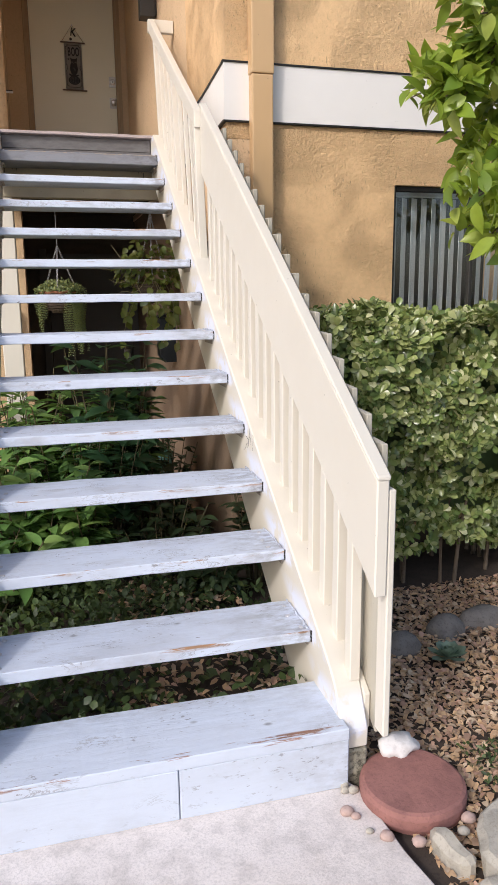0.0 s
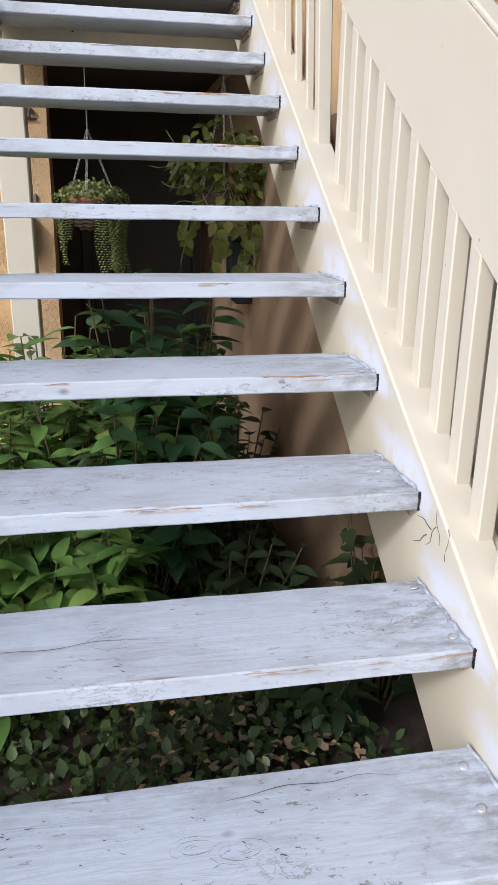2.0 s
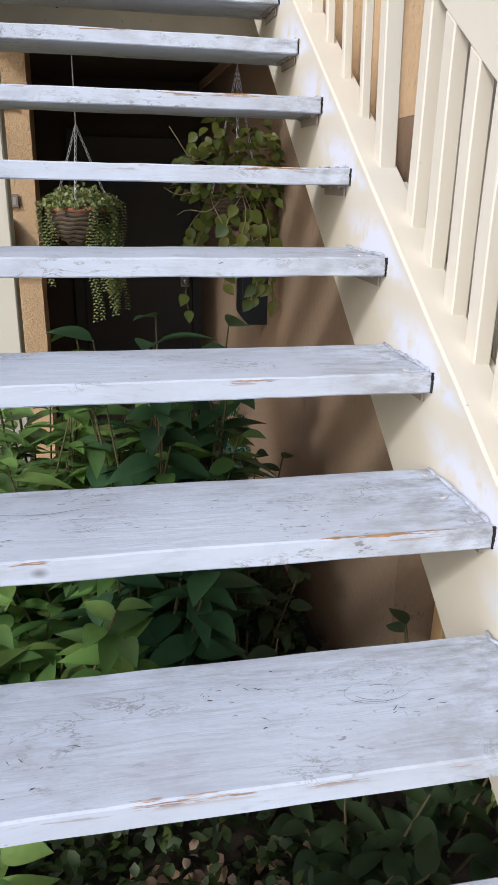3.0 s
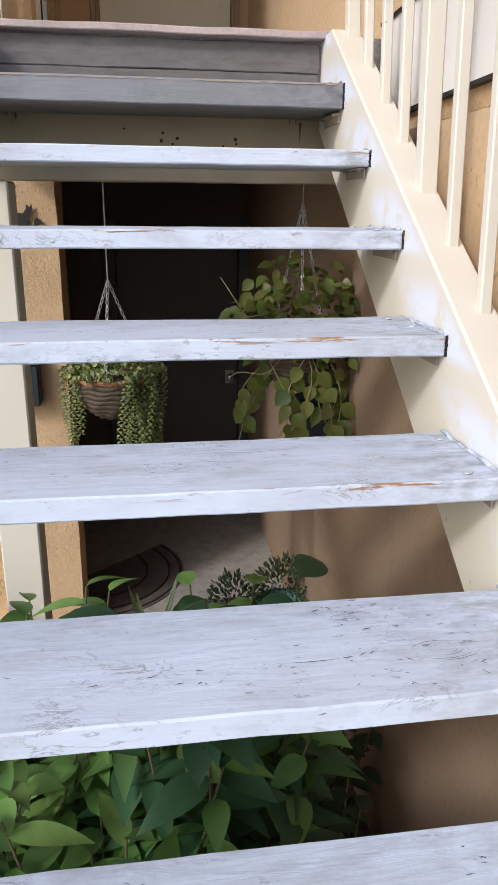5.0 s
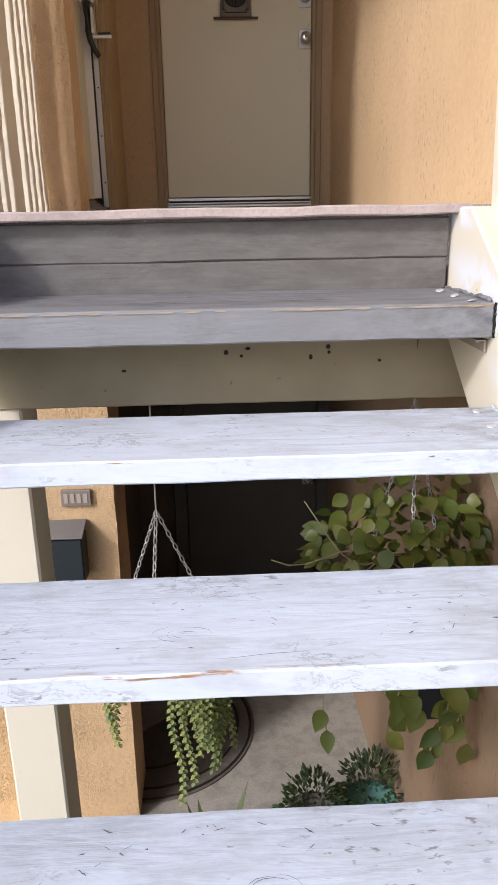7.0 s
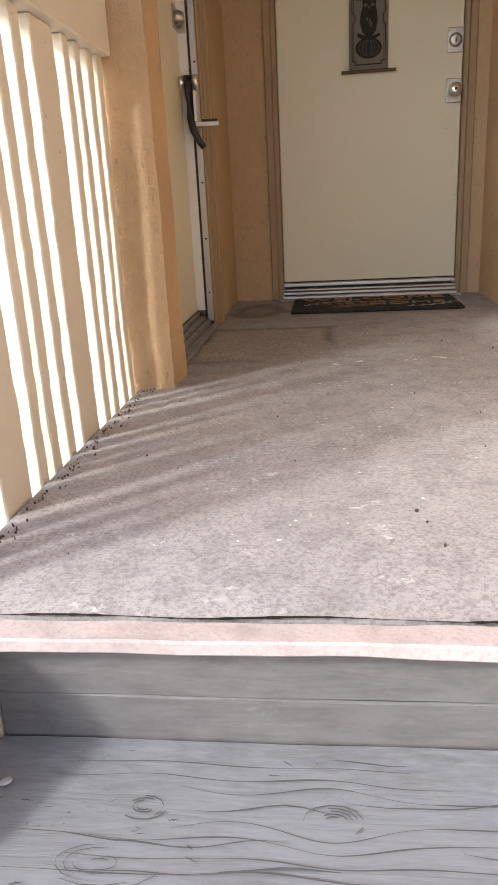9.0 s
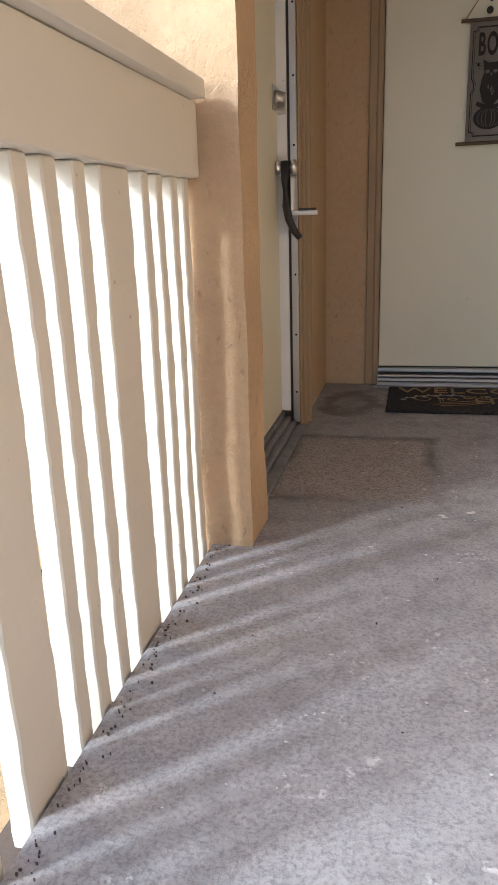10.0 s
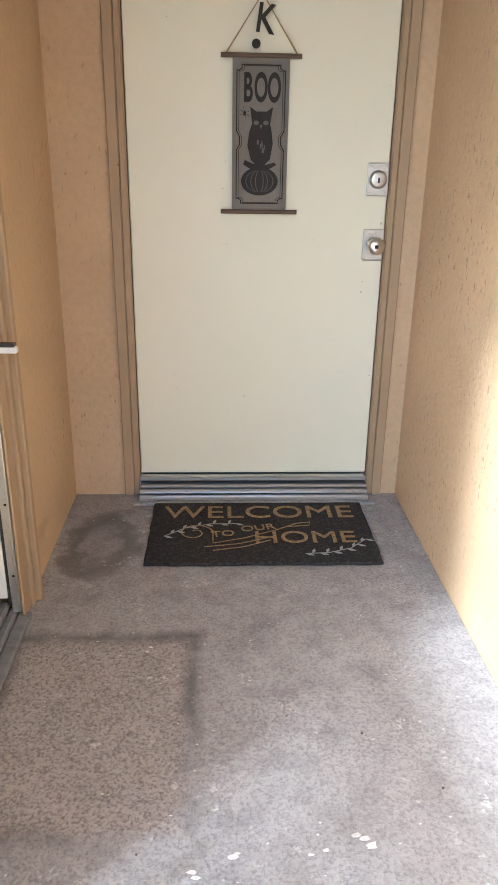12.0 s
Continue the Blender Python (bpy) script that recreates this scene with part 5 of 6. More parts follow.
def front_spot():
    x_ = hr.uniform(HX0, 2.3)
    z_ = HZ - abs(hr.gauss(0, 0.55)) if hr.random() < 0.7 else hr.uniform(0.15, HZ)
    z_ = max(0.12, z_)
    depth_ = 0.0 if z_ > 0.78 else (0.78 - z_) * 0.55
    return Vector((x_, HY0 + depth_ + abs(hr.gauss(0, 0.09)), z_)), Vector((0, -1, 0.15))


def side_spot():
    z_ = hr.uniform(0.15, HZ)
    return Vector((HX0 + (0.12 if z_ < 0.5 else 0) * hr.random() + abs(hr.gauss(0, 0.03)), hr.uniform(HY0, HY1), z_)), Vector((-1, -0.2, 0.1))


def top_spot():
    return Vector((hr.uniform(HX0, 3.2), hr.uniform(HY0, HY1), HZ - abs(hr.gauss(0, 0.012)))), Vector((0, -0.1, 1))


hedge_face(2900, front_spot)
hedge_face(700, side_spot)
hedge_face(1900, top_spot)
hedge_leaves = new("crown", leaf_mesh("crown", items, hedge_leaf, 0.2, 0.35, rows=6, blunt=True))
hedge_leaves.parent = hedge
tagged(hedge_leaves, "small rounded glossy leaves", kind="stuff")
# solid dark block added to stop light and darken the gaps between leaves
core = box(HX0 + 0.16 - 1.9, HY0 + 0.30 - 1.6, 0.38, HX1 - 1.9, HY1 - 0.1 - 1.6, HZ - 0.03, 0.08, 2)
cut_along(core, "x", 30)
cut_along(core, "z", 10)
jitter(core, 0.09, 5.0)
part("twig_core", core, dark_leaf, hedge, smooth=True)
for _ in range(26):
    bx = hr.uniform(HX0 + 0.1, 2.4) - 1.9
    by = hr.uniform(HY0 + 0.25, HY1 - 0.2) - 1.6
    tw = bmesh.new()
    add_tube(tw, [(bx, by, -0.02), (bx + hr.uniform(-0.05, 0.05), by, 0.3), (bx + hr.uniform(-0.15, 0.15), by + hr.uniform(-0.2, 0.1), 0.75)], 0.012, 6, 0.4)
    part("stem", tw, bark, hedge)

# small tree whose leafy branches hang into the walk
tr = random.Random(33)
tree = thing("tree", "small tree with glossy bright green drooping leaves", "tree", (1.62, 0.55, -0.03))
org = Vector((1.62, 0.55, -0.03))
trunk = bmesh.new()
add_tube(trunk, [(0, 0, -0.03), (0.03, 0.02, 0.7), (-0.02, 0.0, 1.5), (-0.1, -0.02, 2.3), (-0.12, 0.0, 3.1)], 0.06, 10, 0.45)
part("trunk", trunk, bark, tree, smooth=True)
items = []
tips = []
for _ in range(80):
    tips.append(Vector((tr.uniform(0.45, 1.3), tr.uniform(0.30, 0.80), tr.uniform(1.62, 2.95))))
for _ in range(60):
    tips.append(Vector((tr.uniform(1.0, 2.4), tr.uniform(0.1, 1.1), tr.uniform(1.9, 3.4))))
for k_, tip in enumerate(tips):
    # the crown's outline leans away from the path lower down
    lim = 0.47 + 0.42 * max(0, 2.05 - tip.z) + 0.04 * math.sin(tip.z * 9)
    tip.x = max(tip.x, lim + tr.uniform(0, 0.08))
    root = Vector((-0.1, 0, tr.uniform(1.9, 2.9)))
    end = tip - org
    mid = (root + end) / 2 + Vector((0, 0, 0.18))
    br = bmesh.new()
    add_tube(br, [root, mid, end], 0.010, 6, 0.25)
    part("branch", br, bark, tree)
    for _ in range(tr.randint(26, 38)):
        along = end + (mid - end) * tr.uniform(0, 0.35)
        d = (rand_dir(tr, -0.3) + Vector((-0.2, -0.25, 0))).normalized()
        items.append((along + rand_dir(tr) * 0.05, d, rand_dir(tr, 1.0) + Vector((-0.3, -0.6, 0)), tr.uniform(0.075, 0.12), tr.uniform(0.036, 0.052)))
crown = new("crown", leaf_mesh("tree_crown", items, tree_leaf, 0.2, 0.35, ((0.38, 0.5), (0.72, 0.42)), 6))
crown.parent = tree
tagged(crown, "pointed glossy leaves", kind="stuff")

# broad-leaved bush growing under the stairs
br_ = random.Random(5)


def bush(name, label, at, stems, material, ln, wd, category="plant", height=(0.5, 0.9), lean=0.3, per=7):
    t = thing(name, label, category, at)
    its = []
    for _ in range(stems):
        a = br_.uniform(0, 2 * math.pi)
        r0 = br_.uniform(0, lean)
        top = Vector((r0 * math.cos(a) * 1.2, r0 * math.sin(a), br_.uniform(*height)))
        st = bmesh.new()
        add_tube(st, [(top.x * 0.25, top.y * 0.25, -0.02), (top.x * 0.6, top.y * 0.6, top.z * 0.5), top], 0.006, 6, 0.5)
        part("stem", st, stem_mat, t)
        for k in range(per):
            f = 1 - 0.62 * k / per
            p_ = Vector((top.x * (0.4 + 0.6 * f), top.y * (0.4 + 0.6 * f), top.z * f))
            q = k * 2.4 + a
            d = Vector((math.cos(q), math.sin(q), br_.uniform(-0.1, 0.55)))
            its.append((p_, d, Vector((0, 0, 1)) + rand_dir(br_) * 0.35, ln * br_.uniform(0.7, 1.2) * (0.65 if k == 0 else 1), wd * br_.uniform(0.75, 1.15)))
    lv = new("foliage", leaf_mesh("foliage", its, material, 0.3, 0.3, ((0.34, 0.5), (0.7, 0.36)), 7))
    lv.parent = t
    tagged(lv, kind="stuff")
    return t


BL = "leafy green bush with broad pointed leaves"
for bx, by, hh, n_ in ((-0.95, 2.15, (0.40, 0.75), 18), (-0.72, 2.65, (0.6, 1.02), 20), (-1.12, 2.75, (0.7, 1.08), 20), (-0.40, 3.0, (0.75, 1.18), 18), (-1.40, 2.2, (0.5, 0.9), 16),
                       (-0.90, 3.15, (0.8, 1.17), 18), (-1.65, 2.8, (0.5, 0.95), 12), (-0.62, 2.2, (0.35, 0.7), 14), (-1.25, 1.75, (0.35, 0.65), 14), (-1.55, 3.3, (0.7, 1.1), 14)):
    tagged(bush("bush", BL, (bx, by, -0.16), n_, bush_leaf, 0.165, 0.068, "bush", hh, 0.34, 13), group="bushes under the stairs")
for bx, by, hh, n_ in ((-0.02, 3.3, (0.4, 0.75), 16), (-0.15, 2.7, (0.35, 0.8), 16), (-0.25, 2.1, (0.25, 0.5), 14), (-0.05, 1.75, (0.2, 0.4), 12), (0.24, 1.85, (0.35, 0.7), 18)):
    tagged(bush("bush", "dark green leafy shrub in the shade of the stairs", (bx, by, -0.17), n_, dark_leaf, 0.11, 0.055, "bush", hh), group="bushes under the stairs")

for bx, by, hh, n_ in ((-0.42, 2.72, (1.0, 1.46), 9), (-0.22, 2.95, (0.7, 1.2), 8), (-0.58, 2.35, (0.5, 0.95), 8)):
    tagged(bush("bush", "tall shrub with large dark green ribbed leaves", (bx, by, -0.17), n_, big_leaf, 0.19, 0.088, "bush", hh, 0.26, 11), group="bushes under the stairs")

# ground cover and litter below the treads
gc = random.Random(6)
items = []
for _ in range(15000):
    x_, y_ = gc.uniform(-2.2, 0.12), gc.uniform(0.33, 3.4)
    dens = noise.noise((x_ * 1.7, y_ * 1.7, 3.0))
    if dens < -0.22 + (0.25 if x_ > -0.45 and y_ < 1.6 else 0) and gc.random() < 0.75:
        continue
    z_ = -0.05 - 0.15 * min(1, max(0, (y_ - 0.2) / 2.2)) + gc.uniform(0.0, 0.22)
    items.append((Vector((x_, y_, z_)), rand_dir(gc, 0.15), rand_dir(gc, 1.5), gc.uniform(0.03, 0.055), gc.uniform(0.02, 0.034)))
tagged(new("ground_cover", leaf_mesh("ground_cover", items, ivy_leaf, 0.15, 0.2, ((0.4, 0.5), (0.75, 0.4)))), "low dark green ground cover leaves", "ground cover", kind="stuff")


def litter(name, n_, x0, x1, y0, y1, seed, label, size=(0.02, 0.045), zf=None):
    r = random.Random(seed)
    its = []
    for _ in range(n_):
        x_, y_ = r.uniform(x0, x1), r.uniform(y0, y1)
        z_ = zf(x_, y_) + r.uniform(0.0, 0.016)
        its.append((Vector((x_, y_, z_)), rand_dir(r) * Vector((1, 1, 0.25)), rand_dir(r, 2.6), r.uniform(*size), r.uniform(size[0] * 0.5, size[1] * 0.62)))
    return tagged(new(name, leaf_mesh(name, its, litter_mat, 0.35, 0.3, ((0.3, 0.5), (0.7, 0.45)))), label, "leaf litter", kind="stuff")


litter("leaf_litter", 18000, 0.13, 1.9, -0.75, 1.35, 7, "dry tan leaves and bark chips on soil", (0.015, 0.04), lambda x_, y_: -0.028)
litter("leaf_litter", 1300, -1.5, 0.1, 0.3, 2.2, 9, "dry brown leaves on the soil under the stairs", (0.02, 0.045), lambda x_, y_: -0.05 - 0.15 * min(1, max(0, (y_ - 0.2) / 2.2)))
litter("leaf_litter", 800, -0.6, 0.08, 0.36, 1.9, 19, "dry brown leaves heaped under the stairs", (0.022, 0.05), lambda x_, y_: 0.03 - 0.13 * min(1, max(0, (y_ - 0.2) / 2.2)))
tagged(new("weeds", leaf_mesh("weeds", [(Vector((gc.uniform(0.42, 0.72), gc.uniform(-0.35, 0.05), -0.01 + gc.uniform(0, 0.03))), rand_dir(gc, 0.5), rand_dir(gc, 1.2), gc.uniform(0.012, 0.03), gc.uniform(0.008, 0.016)) for _ in range(420)], ivy_leaf, 0.15, 0.2)),
       "small green weeds among the dry leaves", "weeds", kind="stuff")


# ---- stones ----
def stone(name, at, size, material, label, category="stone", seed=0, sub=3, rough_=0.22, group="", turn=0.0):
    bm = bmesh.new()
    bmesh.ops.create_icosphere(bm, subdivisions=sub, radius=1.0)
    for v in bm.verts:
        n_ = noise.noise(v.co * 1.4 + Vector((seed, seed, 0))) * rough_ + noise.noise(v.co * 4 + Vector((seed, 0, 2))) * rough_ * 0.35
        v.co *= 1 + n_
        v.co.z = max(v.co.z, -0.55)
        v.co = Vector((v.co.x * size[0], v.co.y * size[1], v.co.z * size[2]))
    ob = solid(name, bm, material, label, category, group, smooth=True)
    ob.matrix_world = pose(*at, 0, 0, turn)
    return ob


disc = bmesh.new()
add_lathe(disc, [(0.150, -0.02), (0.158, 0.0), (0.160, 0.03), (0.155, 0.045), (0.145, 0.050), (0.06, 0.052), (0.001, 0.052)], 40)
cut_along(disc, "x", 8)
jitter(disc, 0.004, 8.0)
ds = solid("stepping_stone", disc, red_stone, "round dull red concrete stepping stone", "stepping stone", smooth=False)
ds.location = (0.185, -0.095, -0.005)
stone("white_rock", (0.205, 0.045, 0.058), (0.066, 0.046, 0.040), quartz, "small white quartz rock on the red stone", seed=3.1, rough_=0.4)
stone("field_stone", (0.85, 0.85, -0.02), (0.085, 0.07, 0.075), stone_mat, "rough grey field stone by the hedge", seed=1.2, group="border stones")
stone("field_stone", (1.06, 0.89, -0.02), (0.13, 0.07, 0.07), stone_mat, "rough grey field stone by the hedge", seed=5.2, group="border stones")
stone("field_stone", (0.58, 0.76, -0.02), (0.085, 0.07, 0.07), stone_mat, "dark shaded field stone beside the railing", seed=7.7, group="border stones")
stone("field_stone", (1.38, 0.9, -0.02), (0.14, 0.08, 0.08), stone_mat, "rough grey field stone by the hedge", seed=9.2, group="border stones")


def slab_stone(name, at, outline, height, label, seed, turn=0.0):
    """A flat angular stone with chipped edges."""
    bm = prism(outline, "z", -0.05, height, 0.014)
    cut_along(bm, "x", 8)
    cut_along(bm, "y", 8)
    jitter(bm, 0.020, 13.0, (1, 1, 0.55), seed)
    ob = solid(name, bm, flag_mat, label, "stone", "edging stones")
    ob.matrix_world = pose(*at, 0, 0, turn)


slab_stone("edging_stone", (0.175, -0.33, 0), [(-0.022, -0.075), (0.022, -0.085), (0.035, 0.05), (0.005, 0.08), (-0.03, 0.06)], 0.028, "pale angular edging stone beside the path", 1.0, 14)
slab_stone("edging_stone", (0.215, -0.53, 0), [(-0.05, -0.09), (0.04, -0.10), (0.055, 0.05), (-0.03, 0.075)], 0.035, "pale angular edging stone beside the path", 2.0, 8)
slab_stone("flagstone", (0.36, -0.42, 0), [(-0.10, -0.20), (0.16, -0.22), (0.19, 0.10), (0.10, 0.21), (-0.06, 0.17), (-0.125, 0.02)], 0.038, "broad pale flagstone beside the path", 3.0)
slab_stone("flagstone", (0.52, -0.95, 0), [(-0.2, -0.20), (0.2, -0.22), (0.19, 0.18), (-0.15, 0.21)], 0.03, "broad pale flagstone beside the path", 4.0)
pr = random.Random(12)
for k in range(15):
    a = pr.uniform(2.4, 5.6)
    rr = pr.uniform(0.175, 0.235)
    s_ = pr.uniform(0.010, 0.022)
    stone("pebble", (0.185 + rr * math.cos(a), -0.095 + rr * math.sin(a), 0.006), (s_ * 1.2, s_, s_ * 0.8), (pink_pebble, flag_mat, pink_pebble)[k % 3],
          "small pale pebble in the border", "pebble", seed=k, sub=2, group="pebbles round the red stone")

succ = thing("succulent", "blue-green rosette succulent with pink tips", "succulent", (0.705, 0.58, -0.02))
items = []
for k in range(26):
    a = k * 2.4
    f = k / 26
    d = Vector((math.cos(a) * (0.3 + f), math.sin(a) * (0.3 + f), 1.1 - f))
    items.append((Vector((0, 0, 0.03)), d, Vector((0, 0, 1)), 0.05 + 0.05 * f, 0.05))
sl_ = new("rosette", leaf_mesh("rosette", items, succulent_leaf, -0.12, 0.2, ((0.45, 0.42), (0.8, 0.4))))
sl_.parent = succ
tagged(sl_, kind="stuff")


# ---- hanging baskets under the landing ----
def chain(parent, a, b, name="chain"):
    a, b = Vector(a), Vector(b)
    bm = bmesh.new()
    n_ = max(4, int((b - a).length / 0.022))
    d = (b - a).normalized()
    for k in range(n_):
        c = a.lerp(b, (k + 0.5) / n_)
        side = d.orthogonal().normalized()
        side.rotate(Matrix.Rotation(math.pi / 2 * (k % 2), 3, d))
        pts_ = [c + d * (0.014 * math.sin(t_)) + side * (0.005 * math.cos(t_)) for t_ in (2 * math.pi * q / 8 for q in range(9))]
        add_tube(bm, pts_, 0.0019, 4)
    return part(name, bm, galvanised, parent)


def basket(label, at, apex, hook_z, rim, depth, rim_mat):
    b = thing("hanging_basket", label, "hanging basket", at)
    for k in range(9):
        f = k / 8
        r_ = rim * math.sqrt(max(0.05, 1 - (f * 0.92) ** 2))
        bm = bmesh.new()
        add_tube(bm, [(r_ * math.cos(a), r_ * math.sin(a), -f * depth + 0.004 * math.sin(a * 9 + k)) for a in np.linspace(0, 2 * math.pi, 33)], 0.0095, 6)
        part("woven_band", bm, wicker if k else rim_mat, b)
    part("liner", lathe([(rim * 0.3, -depth), (rim * 0.75, -depth * 0.65), (rim * 0.95, -depth * 0.2), (rim * 0.93, -0.012), (0.01, -0.01)], 20), soil, b)
    ap = Vector((0, 0, apex - at[2]))
    for k in range(3):
        a = 2 * math.pi * k / 3 + 0.4
        chain(b, (rim * math.cos(a), rim * math.sin(a), 0.004), ap)
    hk = bmesh.new()
    add_tube(hk, [ap, (0, 0, hook_z - at[2] - 0.04), (0.012, 0, hook_z - at[2] - 0.02), (0, 0, hook_z - at[2])], 0.0022, 6)
    part("hook", hk, galvanised, b)
    return b


HOOK = FLOOR2 - 0.25
b1 = basket("woven hanging basket of trailing beaded succulent", (-0.70, 3.83, 1.50), 1.835, HOOK, 0.14, 0.14, terracotta)
bd = random.Random(3)
items = []
for k in range(60):
    kind_ = k % 10
    if kind_ < 6:
        a, ln = bd.gauss(-0.45, 0.38), bd.uniform(0.22, 0.50)
    elif kind_ == 6:
        a, ln = bd.gauss(3.55, 0.12), bd.uniform(0.2, 0.36)
    else:
        a, ln = bd.uniform(0, 2 * math.pi), bd.uniform(0.03, 0.10)
    r_ = 0.155 + bd.uniform(-0.05, 0.03)
    top = Vector((r_ * math.cos(a), r_ * math.sin(a), bd.uniform(0.0, 0.03)))
    n_ = int(ln / 0.0125)
    for q in range(n_):
        c = top + Vector((0.012 * math.sin(q * 0.2 + k), 0.01 * math.cos(q * 0.17 + k), -q * 0.0125))
        for w in range(3):
            an = w * 2.1 + q * 1.1
            d = Vector((math.cos(an), math.sin(an), -0.35))
            items.append((c, d, Vector((0, 0, 1)), 0.0155, 0.0105))
for _ in range(900):
    a, r_ = bd.uniform(0, 2 * math.pi), 0.18 * math.sqrt(bd.random())
    items.append((Vector((r_ * math.cos(a), r_ * math.sin(a), 0.01 + 0.09 * (1 - (r_ / 0.19) ** 2) * bd.random())), rand_dir(bd, 0.3), rand_dir(bd, 1.0), 0.02, 0.013))
trail = new("trailing_foliage", leaf_mesh("trailing_foliage", items, bead_leaf, 0.1, 0.5, ((0.35, 0.5), (0.75, 0.5))))
trail.parent = b1
tagged(trail, "trailing strands of plump pale green beads", kind="stuff")

b2 = basket("woven hanging basket of trailing heart-leaved pothos", (0.005, 3.93, 1.55), 2.095, HOOK, 0.13, 0.13, wicker)
pt_ = random.Random(14)
items = []
for k in range(360):
    a = pt_.uniform(0, 2 * math.pi)
    r_ = 0.25 * math.sqrt(pt_.random()) + 0.02
    z_ = pt_.uniform(-0.06, 0.34) * (1.05 - (r_ / 0.32) ** 2) + 0.03
    p_ = Vector((min(r_ * math.cos(a), 0.17), r_ * math.sin(a) * 0.8, z_))
    d = Vector((math.cos(a), math.sin(a), pt_.uniform(-0.9, 0.1))) + rand_dir(pt_) * 0.5
    items.append((p_, d, Vector((0, -0.5, 0.8)) + rand_dir(pt_) * 0.5, pt_.uniform(0.035, 0.07), pt_.uniform(0.03, 0.052)))
for k in range(13):
    a = pt_.uniform(2.6, 6.8)
    ln = pt_.uniform(0.25, 0.55)
    top = Vector((0.15 * math.cos(a), 0.15 * math.sin(a), 0.02))
    pts_ = [top + Vector((0.05 * math.sin(f * 4 + k) + 0.05 * f * math.cos(a), 0.06 * f * math.sin(a), -ln * f)) for f in np.linspace(0, 1, 8)]
    vine = bmesh.new()
    add_tube(vine, pts_, 0.0025, 5)
    part("vine", vine, vine_mat, b2)
    for q in pts_[1:]:
        if pt_.random() < 0.85:
            items.append((q, Vector((pt_.uniform(-1, 1), pt_.uniform(-1, 0.2), -0.8)), Vector((0, -1, 0.5)), pt_.uniform(0.06, 0.09), pt_.uniform(0.045, 0.065)))
for k, (x1, z1_) in enumerate(((-0.36, 0.17), (-0.30, 0.06), (-0.27, 0.26), (-0.24, -0.12))):
    pts_ = [Vector((x1 * f - 0.04, -0.08 - 0.04 * math.sin(f * 3), 0.08 + (z1_ - 0.08) * f + 0.05 * math.sin(f * 5 + k))) for f in np.linspace(0, 1, 9)]
    vine = bmesh.new()
    add_tube(vine, pts_, 0.003, 5, 0.6)
    part("vine", vine, vine_mat, b2)
fol = new("foliage", leaf_mesh("pothos_foliage", items, pothos_leaf, 0.18, 0.25, ((0.22, 0.5), (0.6, 0.42)), 6))
fol.parent = b2
tagged(fol, "heart-shaped yellow-green leaves", kind="stuff")


# ---- potted plants and patio things ----
def pot_plant(label, at, profile, pot_mat, leaf_items, leaf_material, droop=0.1):
    t = thing("potted_plant", label, "potted plant", at)
    part("pot", lathe(profile, 28), pot_mat, t, smooth=True)
    lv_ = new("foliage", leaf_mesh("foliage", leaf_items, leaf_material, droop, 0.25))
    lv_.parent = t
    tagged(lv_, kind="stuff")
    return t


pp = random.Random(17)


def mound(n_, rx_, rz_, z0, ln, wd):
    out = []
    for _ in range(n_):
        d = rand_dir(pp, 0.35)
        out.append((Vector((d.x * rx_ * pp.uniform(0.5, 1), d.y * rx_ * pp.uniform(0.5, 1), z0 + max(0, d.z) * rz_ * pp.uniform(0.4, 1))), d, rand_dir(pp, 0.8), ln * pp.uniform(0.7, 1.2), wd))
    return out


def spikes(n_, ln, wd, z0=0.0):
    out = []
    for k in range(n_):
        a = k * 2.4
        f = k / n_
        out.append((Vector((0.01 * math.cos(a), 0.01 * math.sin(a), z0)), Vector((math.cos(a) * (0.25 + f * 0.9), math.sin(a) * (0.25 + f * 0.9), 1.1 - f * 0.6)), Vector((0, 0, 1)) + Vector((math.cos(a), math.sin(a), 0)) * -0.3, ln * pp.uniform(0.75, 1.1), wd))
    return out


POT = [(0.085, 0.0), (0.10, 0.02), (0.125, 0.16), (0.135, 0.19), (0.135, 0.215), (0.12, 0.215), (0.11, 0.185), (0.01, 0.18)]
pot_plant("teal glazed pot with a bushy dark succulent", (0.10, 4.62, PATIO), POT, teal_glaze, mound(520, 0.19, 0.24, 0.24, 0.035, 0.018), dark_leaf)
pot_plant("potted dark green shrub on the patio", (-0.16, 4.60, PATIO), [(r_ * 0.9, z_ * 0.9) for r_, z_ in POT], stone_mat, mound(480, 0.17, 0.2, 0.20, 0.035, 0.018), dark_leaf)
pot_plant("terracotta bowl with a small leafy plant", (-0.13, 4.16, PATIO), [(0.07, 0), (0.13, 0.05), (0.16, 0.11), (0.165, 0.125), (0.145, 0.125), (0.13, 0.10), (0.01, 0.09)], terracotta, mound(160, 0.1, 0.12, 0.1, 0.05, 0.03), bush_leaf)
pot_plant("low stone pot with a spiky green agave", (-0.70, 4.12, PATIO), [(r_ * 0.7, z_ * 0.6) for r_, z_ in POT], stone_mat, spikes(16, 0.26, 0.045, 0.1), agave_leaf, 0.05)
pot_plant("low stone pot with a spiky green agave", (-0.45, 4.05, PATIO), [(r_ * 0.7, z_ * 0.6) for r_, z_ in POT], stone_mat, spikes(14, 0.30, 0.04, 0.1), agave_leaf, 0.05)
pot_plant("grey pot with a pale fleshy succulent", (-0.86, 4.35, PATIO), [(r_ * 0.8, z_ * 0.7) for r_, z_ in POT], stone_mat, spikes(20, 0.13, 0.06, 0.14), succulent_leaf, -0.05)
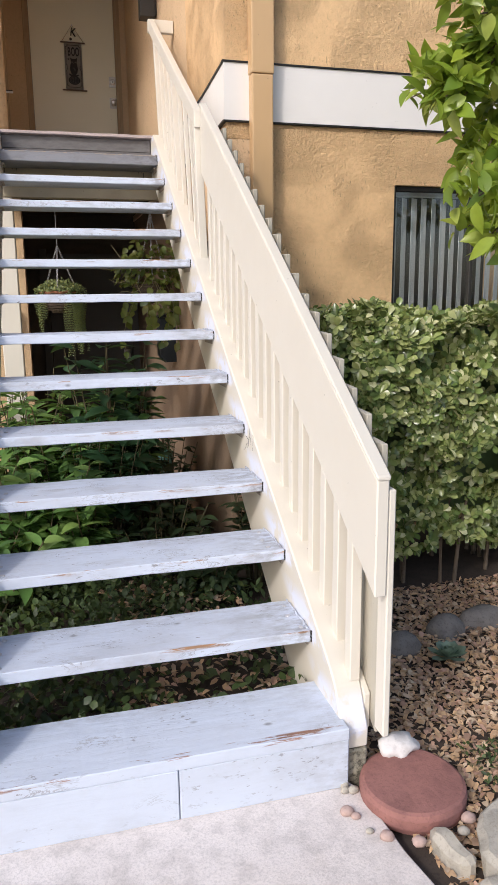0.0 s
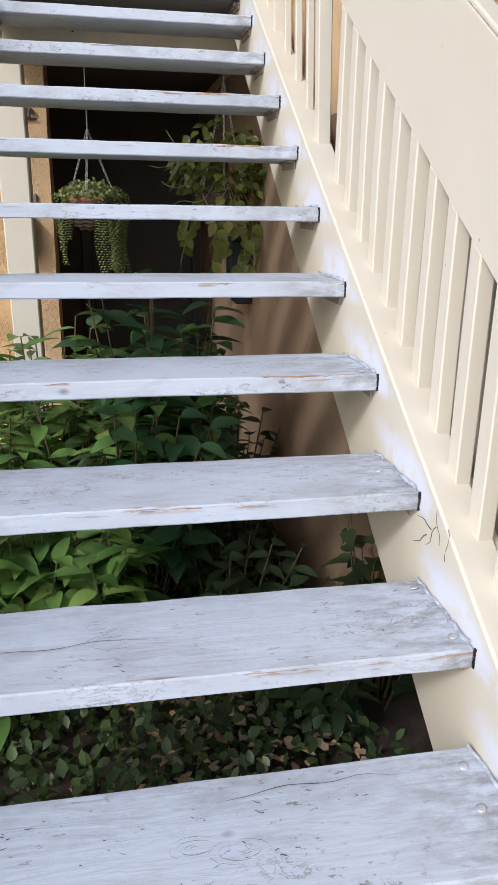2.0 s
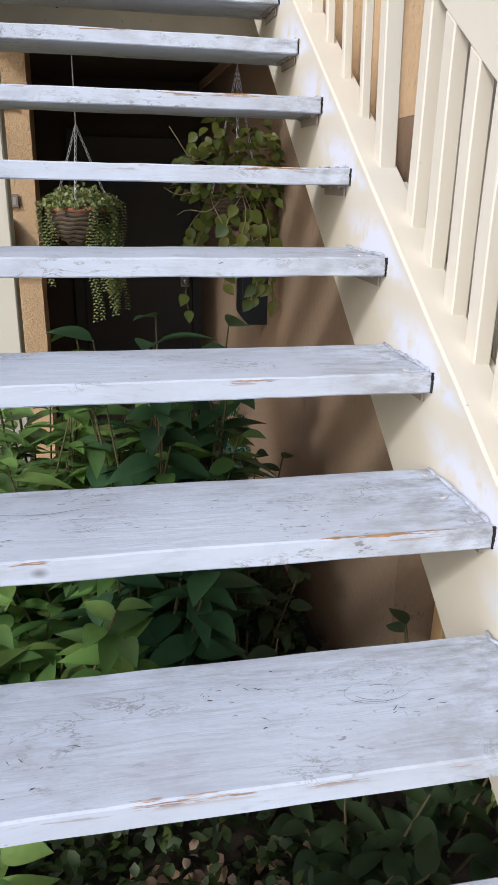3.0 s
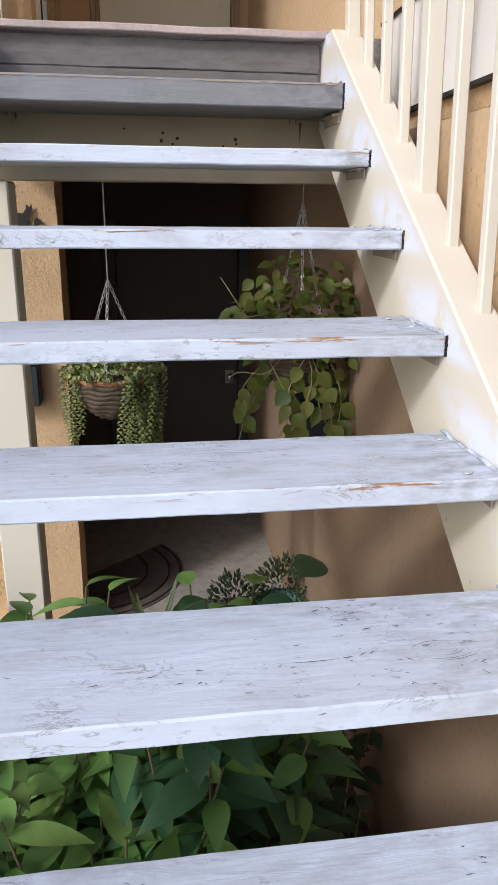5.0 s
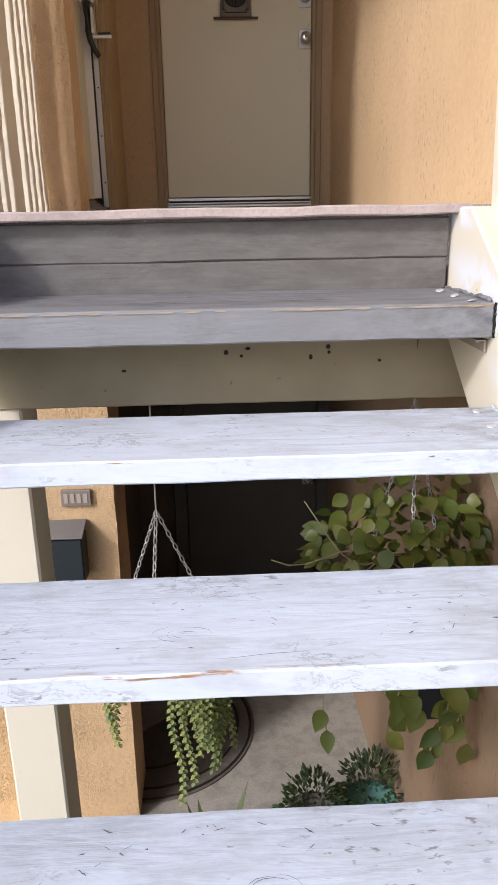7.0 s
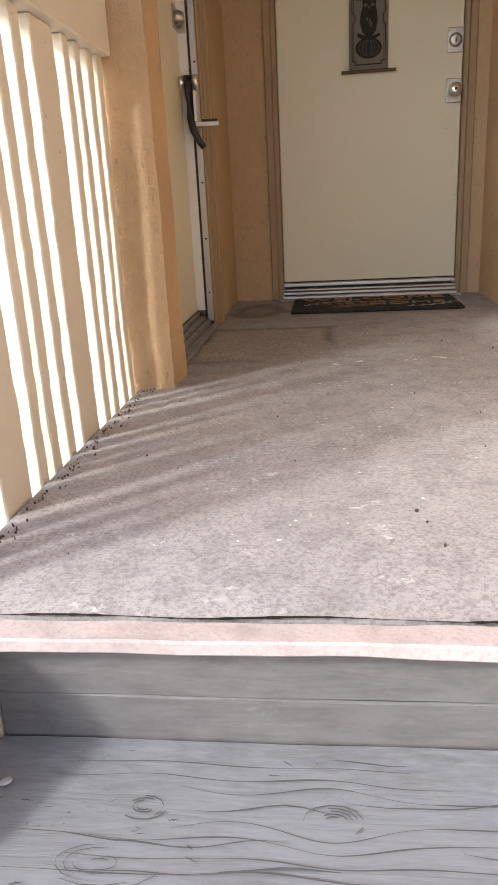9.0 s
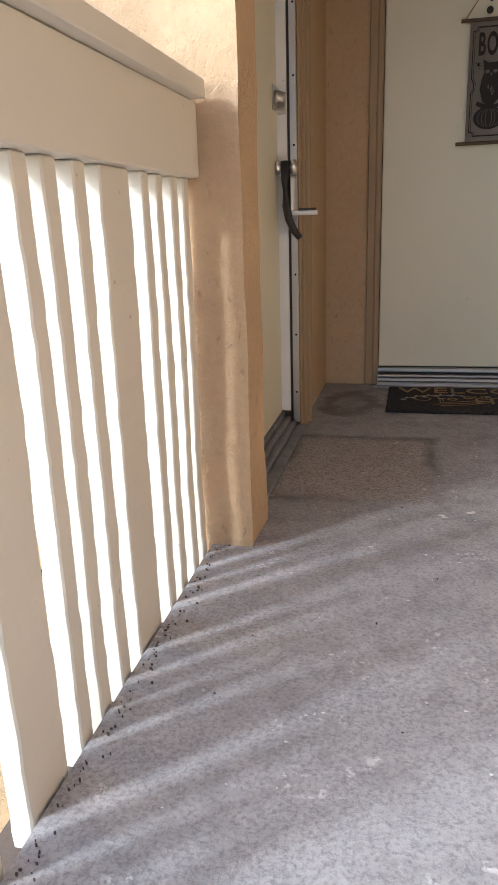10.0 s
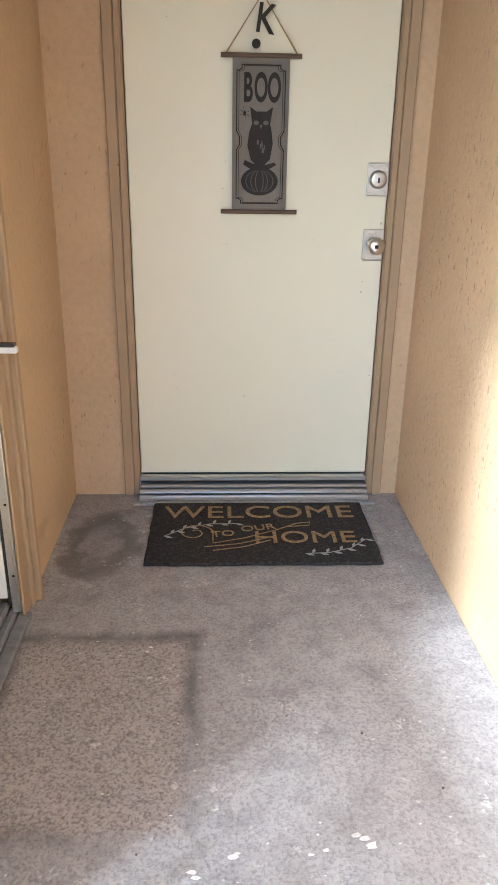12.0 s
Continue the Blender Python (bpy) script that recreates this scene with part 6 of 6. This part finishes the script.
pot_plant("grey pot with fine trailing dark foliage", (-0.22, 4.25, PATIO), [(r_ * 0.6, z_ * 0.6) for r_, z_ in POT], stone_mat, mound(260, 0.13, 0.2, 0.14, 0.05, 0.012), agave_leaf)
tall = spikes(10, 0.42, 0.05, 0.12)
pot_plant("terracotta pot with upright striped leaves", (-0.60, 4.28, PATIO), [(r_ * 0.75, z_ * 0.75) for r_, z_ in POT], terracotta, tall, agave_leaf, 0.02)

rug_bm = bmesh.new()
arc = [(0.56 * math.cos(a), 0.56 * math.sin(a)) for a in np.linspace(-math.pi, 0, 28)]
add_prism(rug_bm, arc, "z", 0, 0.008)
rug = thing("half_round_rug", "dark half-round outdoor rug with a ringed border", "rug", (-0.95, 5.45, PATIO + 0.001))
rug.rotation_euler = (0, 0, radians(40))
part("rug_body", rug_bm, rug_mat, rug)
for r_ in (0.54, 0.47, 0.33):
    ring = bmesh.new()
    add_tube(ring, [(r_ * math.cos(a), r_ * math.sin(a), 0.008) for a in np.linspace(-math.pi + 0.03, -0.03, 28)], 0.008, 5)
    part("ring", ring, frame_bronze, rug)

door3 = tagged(new("door_3"), "dark shaded door behind the patio", "door", kind="structure")
part("leaf", box(-0.78, DOOR_Y - 0.03, PATIO + 0.06, 0.13, DOOR_Y - 0.002, PATIO + 2.1, 0.004), dark_door, door3)
part("threshold", box(-0.80, DOOR_Y - 0.09, PATIO + 0.001, 0.15, DOOR_Y - 0.001, PATIO + 0.055, 0.004), aluminium, door3)
for x0, x1 in ((-0.87, -0.785), (0.135, 0.22)):
    part("casing", box(x0, DOOR_Y - 0.04, PATIO + 0.002, x1, DOOR_Y - 0.001, PATIO + 2.15, 0.004), dark_door, door3)
plate_lock(door3, 0.07, 0.80, DOOR_Y - 0.0305, "knob")

# plaque, mailbox and iron cat on the pier
plaque = thing("address_plaque", "small brown plaque with worn pale lettering", "plaque", (-1.115, 4.79, 1.50))
part("panel", box(-0.06, -0.012, -0.035, 0.06, 0.004, 0.035, 0.003), plaque_mat, plaque)
for k in range(4):
    part("lettering", box(-0.048 + k * 0.026, -0.0145, -0.02, -0.032 + k * 0.026, -0.0125, 0.02), letter_pale, plaque, "unreadable pale letters")
mail = thing("mailbox", "dark metal wall mailbox with a sloping lid", "mailbox", (-1.165, 4.79, 1.16))
part("body", box(-0.075, -0.10, 0, 0.075, 0.004, 0.20, 0.006), mail_paint, mail)
part("lid", prism([(-0.112, 0.205), (0.004, 0.235), (0.004, 0.243), (-0.116, 0.213)], "x", -0.082, 0.082, 0.002), mail_lid, mail, "pale worn sloping lid")
cat = thing("cat_ornament", "black iron cat silhouette ornament on the pier", "ornament", (-1.10, 4.785, 1.96))
cat_out = [(-0.075, 0.0), (0.075, 0.0), (0.08, 0.012), (0.045, 0.015), (0.046, 0.03), (0.062, 0.035), (0.066, 0.055), (0.05, 0.068), (0.036, 0.055), (0.036, 0.018), (0.012, 0.015), (0.01, 0.06), (0.02, 0.075), (0.033, 0.105), (0.03, 0.125),
           (0.02, 0.112), (0.008, 0.125), (0.004, 0.105), (-0.01, 0.085), (-0.05, 0.09), (-0.07, 0.13), (-0.08, 0.125), (-0.068, 0.08), (-0.062, 0.05), (-0.06, 0.015), (-0.078, 0.012)]
part("silhouette", prism(cat_out, "y", -0.006, 0.0), iron, cat)

# second mailbox, on the side wall
mail2 = thing("mailbox", "dark metal mailbox on the side wall of the patio", "mailbox", (WALL_X + 0.002, 4.16, 0.93))
part("body", prism([(-0.135, 0.05), (-0.10, 0.0), (0.0, 0.0), (0.0, 0.36), (-0.135, 0.36)], "y", -0.085, 0.085, 0.004), mail_paint, mail2)
part("lid", prism([(-0.145, 0.362), (0.0, 0.362), (0.0, 0.415), (-0.145, 0.372)], "y", -0.092, 0.092, 0.002), mail_paint, mail2)

# wall lantern beside the landing
lantern = thing("wall_lantern", "dark bronze box wall lantern on stucco", "lantern", (WALL_X - 0.002, 4.56, 3.66))
part("backplate", box(-0.014, -0.05, 0.02, 0.0, 0.05, 0.26, 0.003), frame_bronze, lantern)
part("body", box(-0.135, -0.06, 0.0, -0.0145, 0.06, 0.20, 0.004), frame_bronze, lantern)
part("cap", prism([(-0.145, 0.201), (-0.014, 0.201), (-0.03, 0.245), (-0.12, 0.245)], "y", -0.068, 0.068, 0.002), frame_bronze, lantern)

# split paint on the stringer
crack_rnd = random.Random(2)
CRY, CRZ = 1.03, 0.855
for cy, cz in ((CRY, CRZ), (CRY + 0.04, CRZ + 0.015), (CRY - 0.03, CRZ - 0.02), (CRY + 0.06, CRZ - 0.005), (CRY + 0.02, CRZ + 0.03)):
    cr = bmesh.new()
    p_ = Vector((0.0005, cy, cz))
    pts_ = [p_.copy()]
    a = crack_rnd.uniform(-0.6, 1.2)
    for q in range(6):
        a += crack_rnd.uniform(-0.6, 0.6)
        p_ = p_ + Vector((0, math.cos(a) * 0.012, math.sin(a) * 0.012))
        pts_.append(p_.copy())
    add_tube(cr, pts_, 0.0012, 5, 0.5)
    part("crack", cr, crack_grey, stairs)
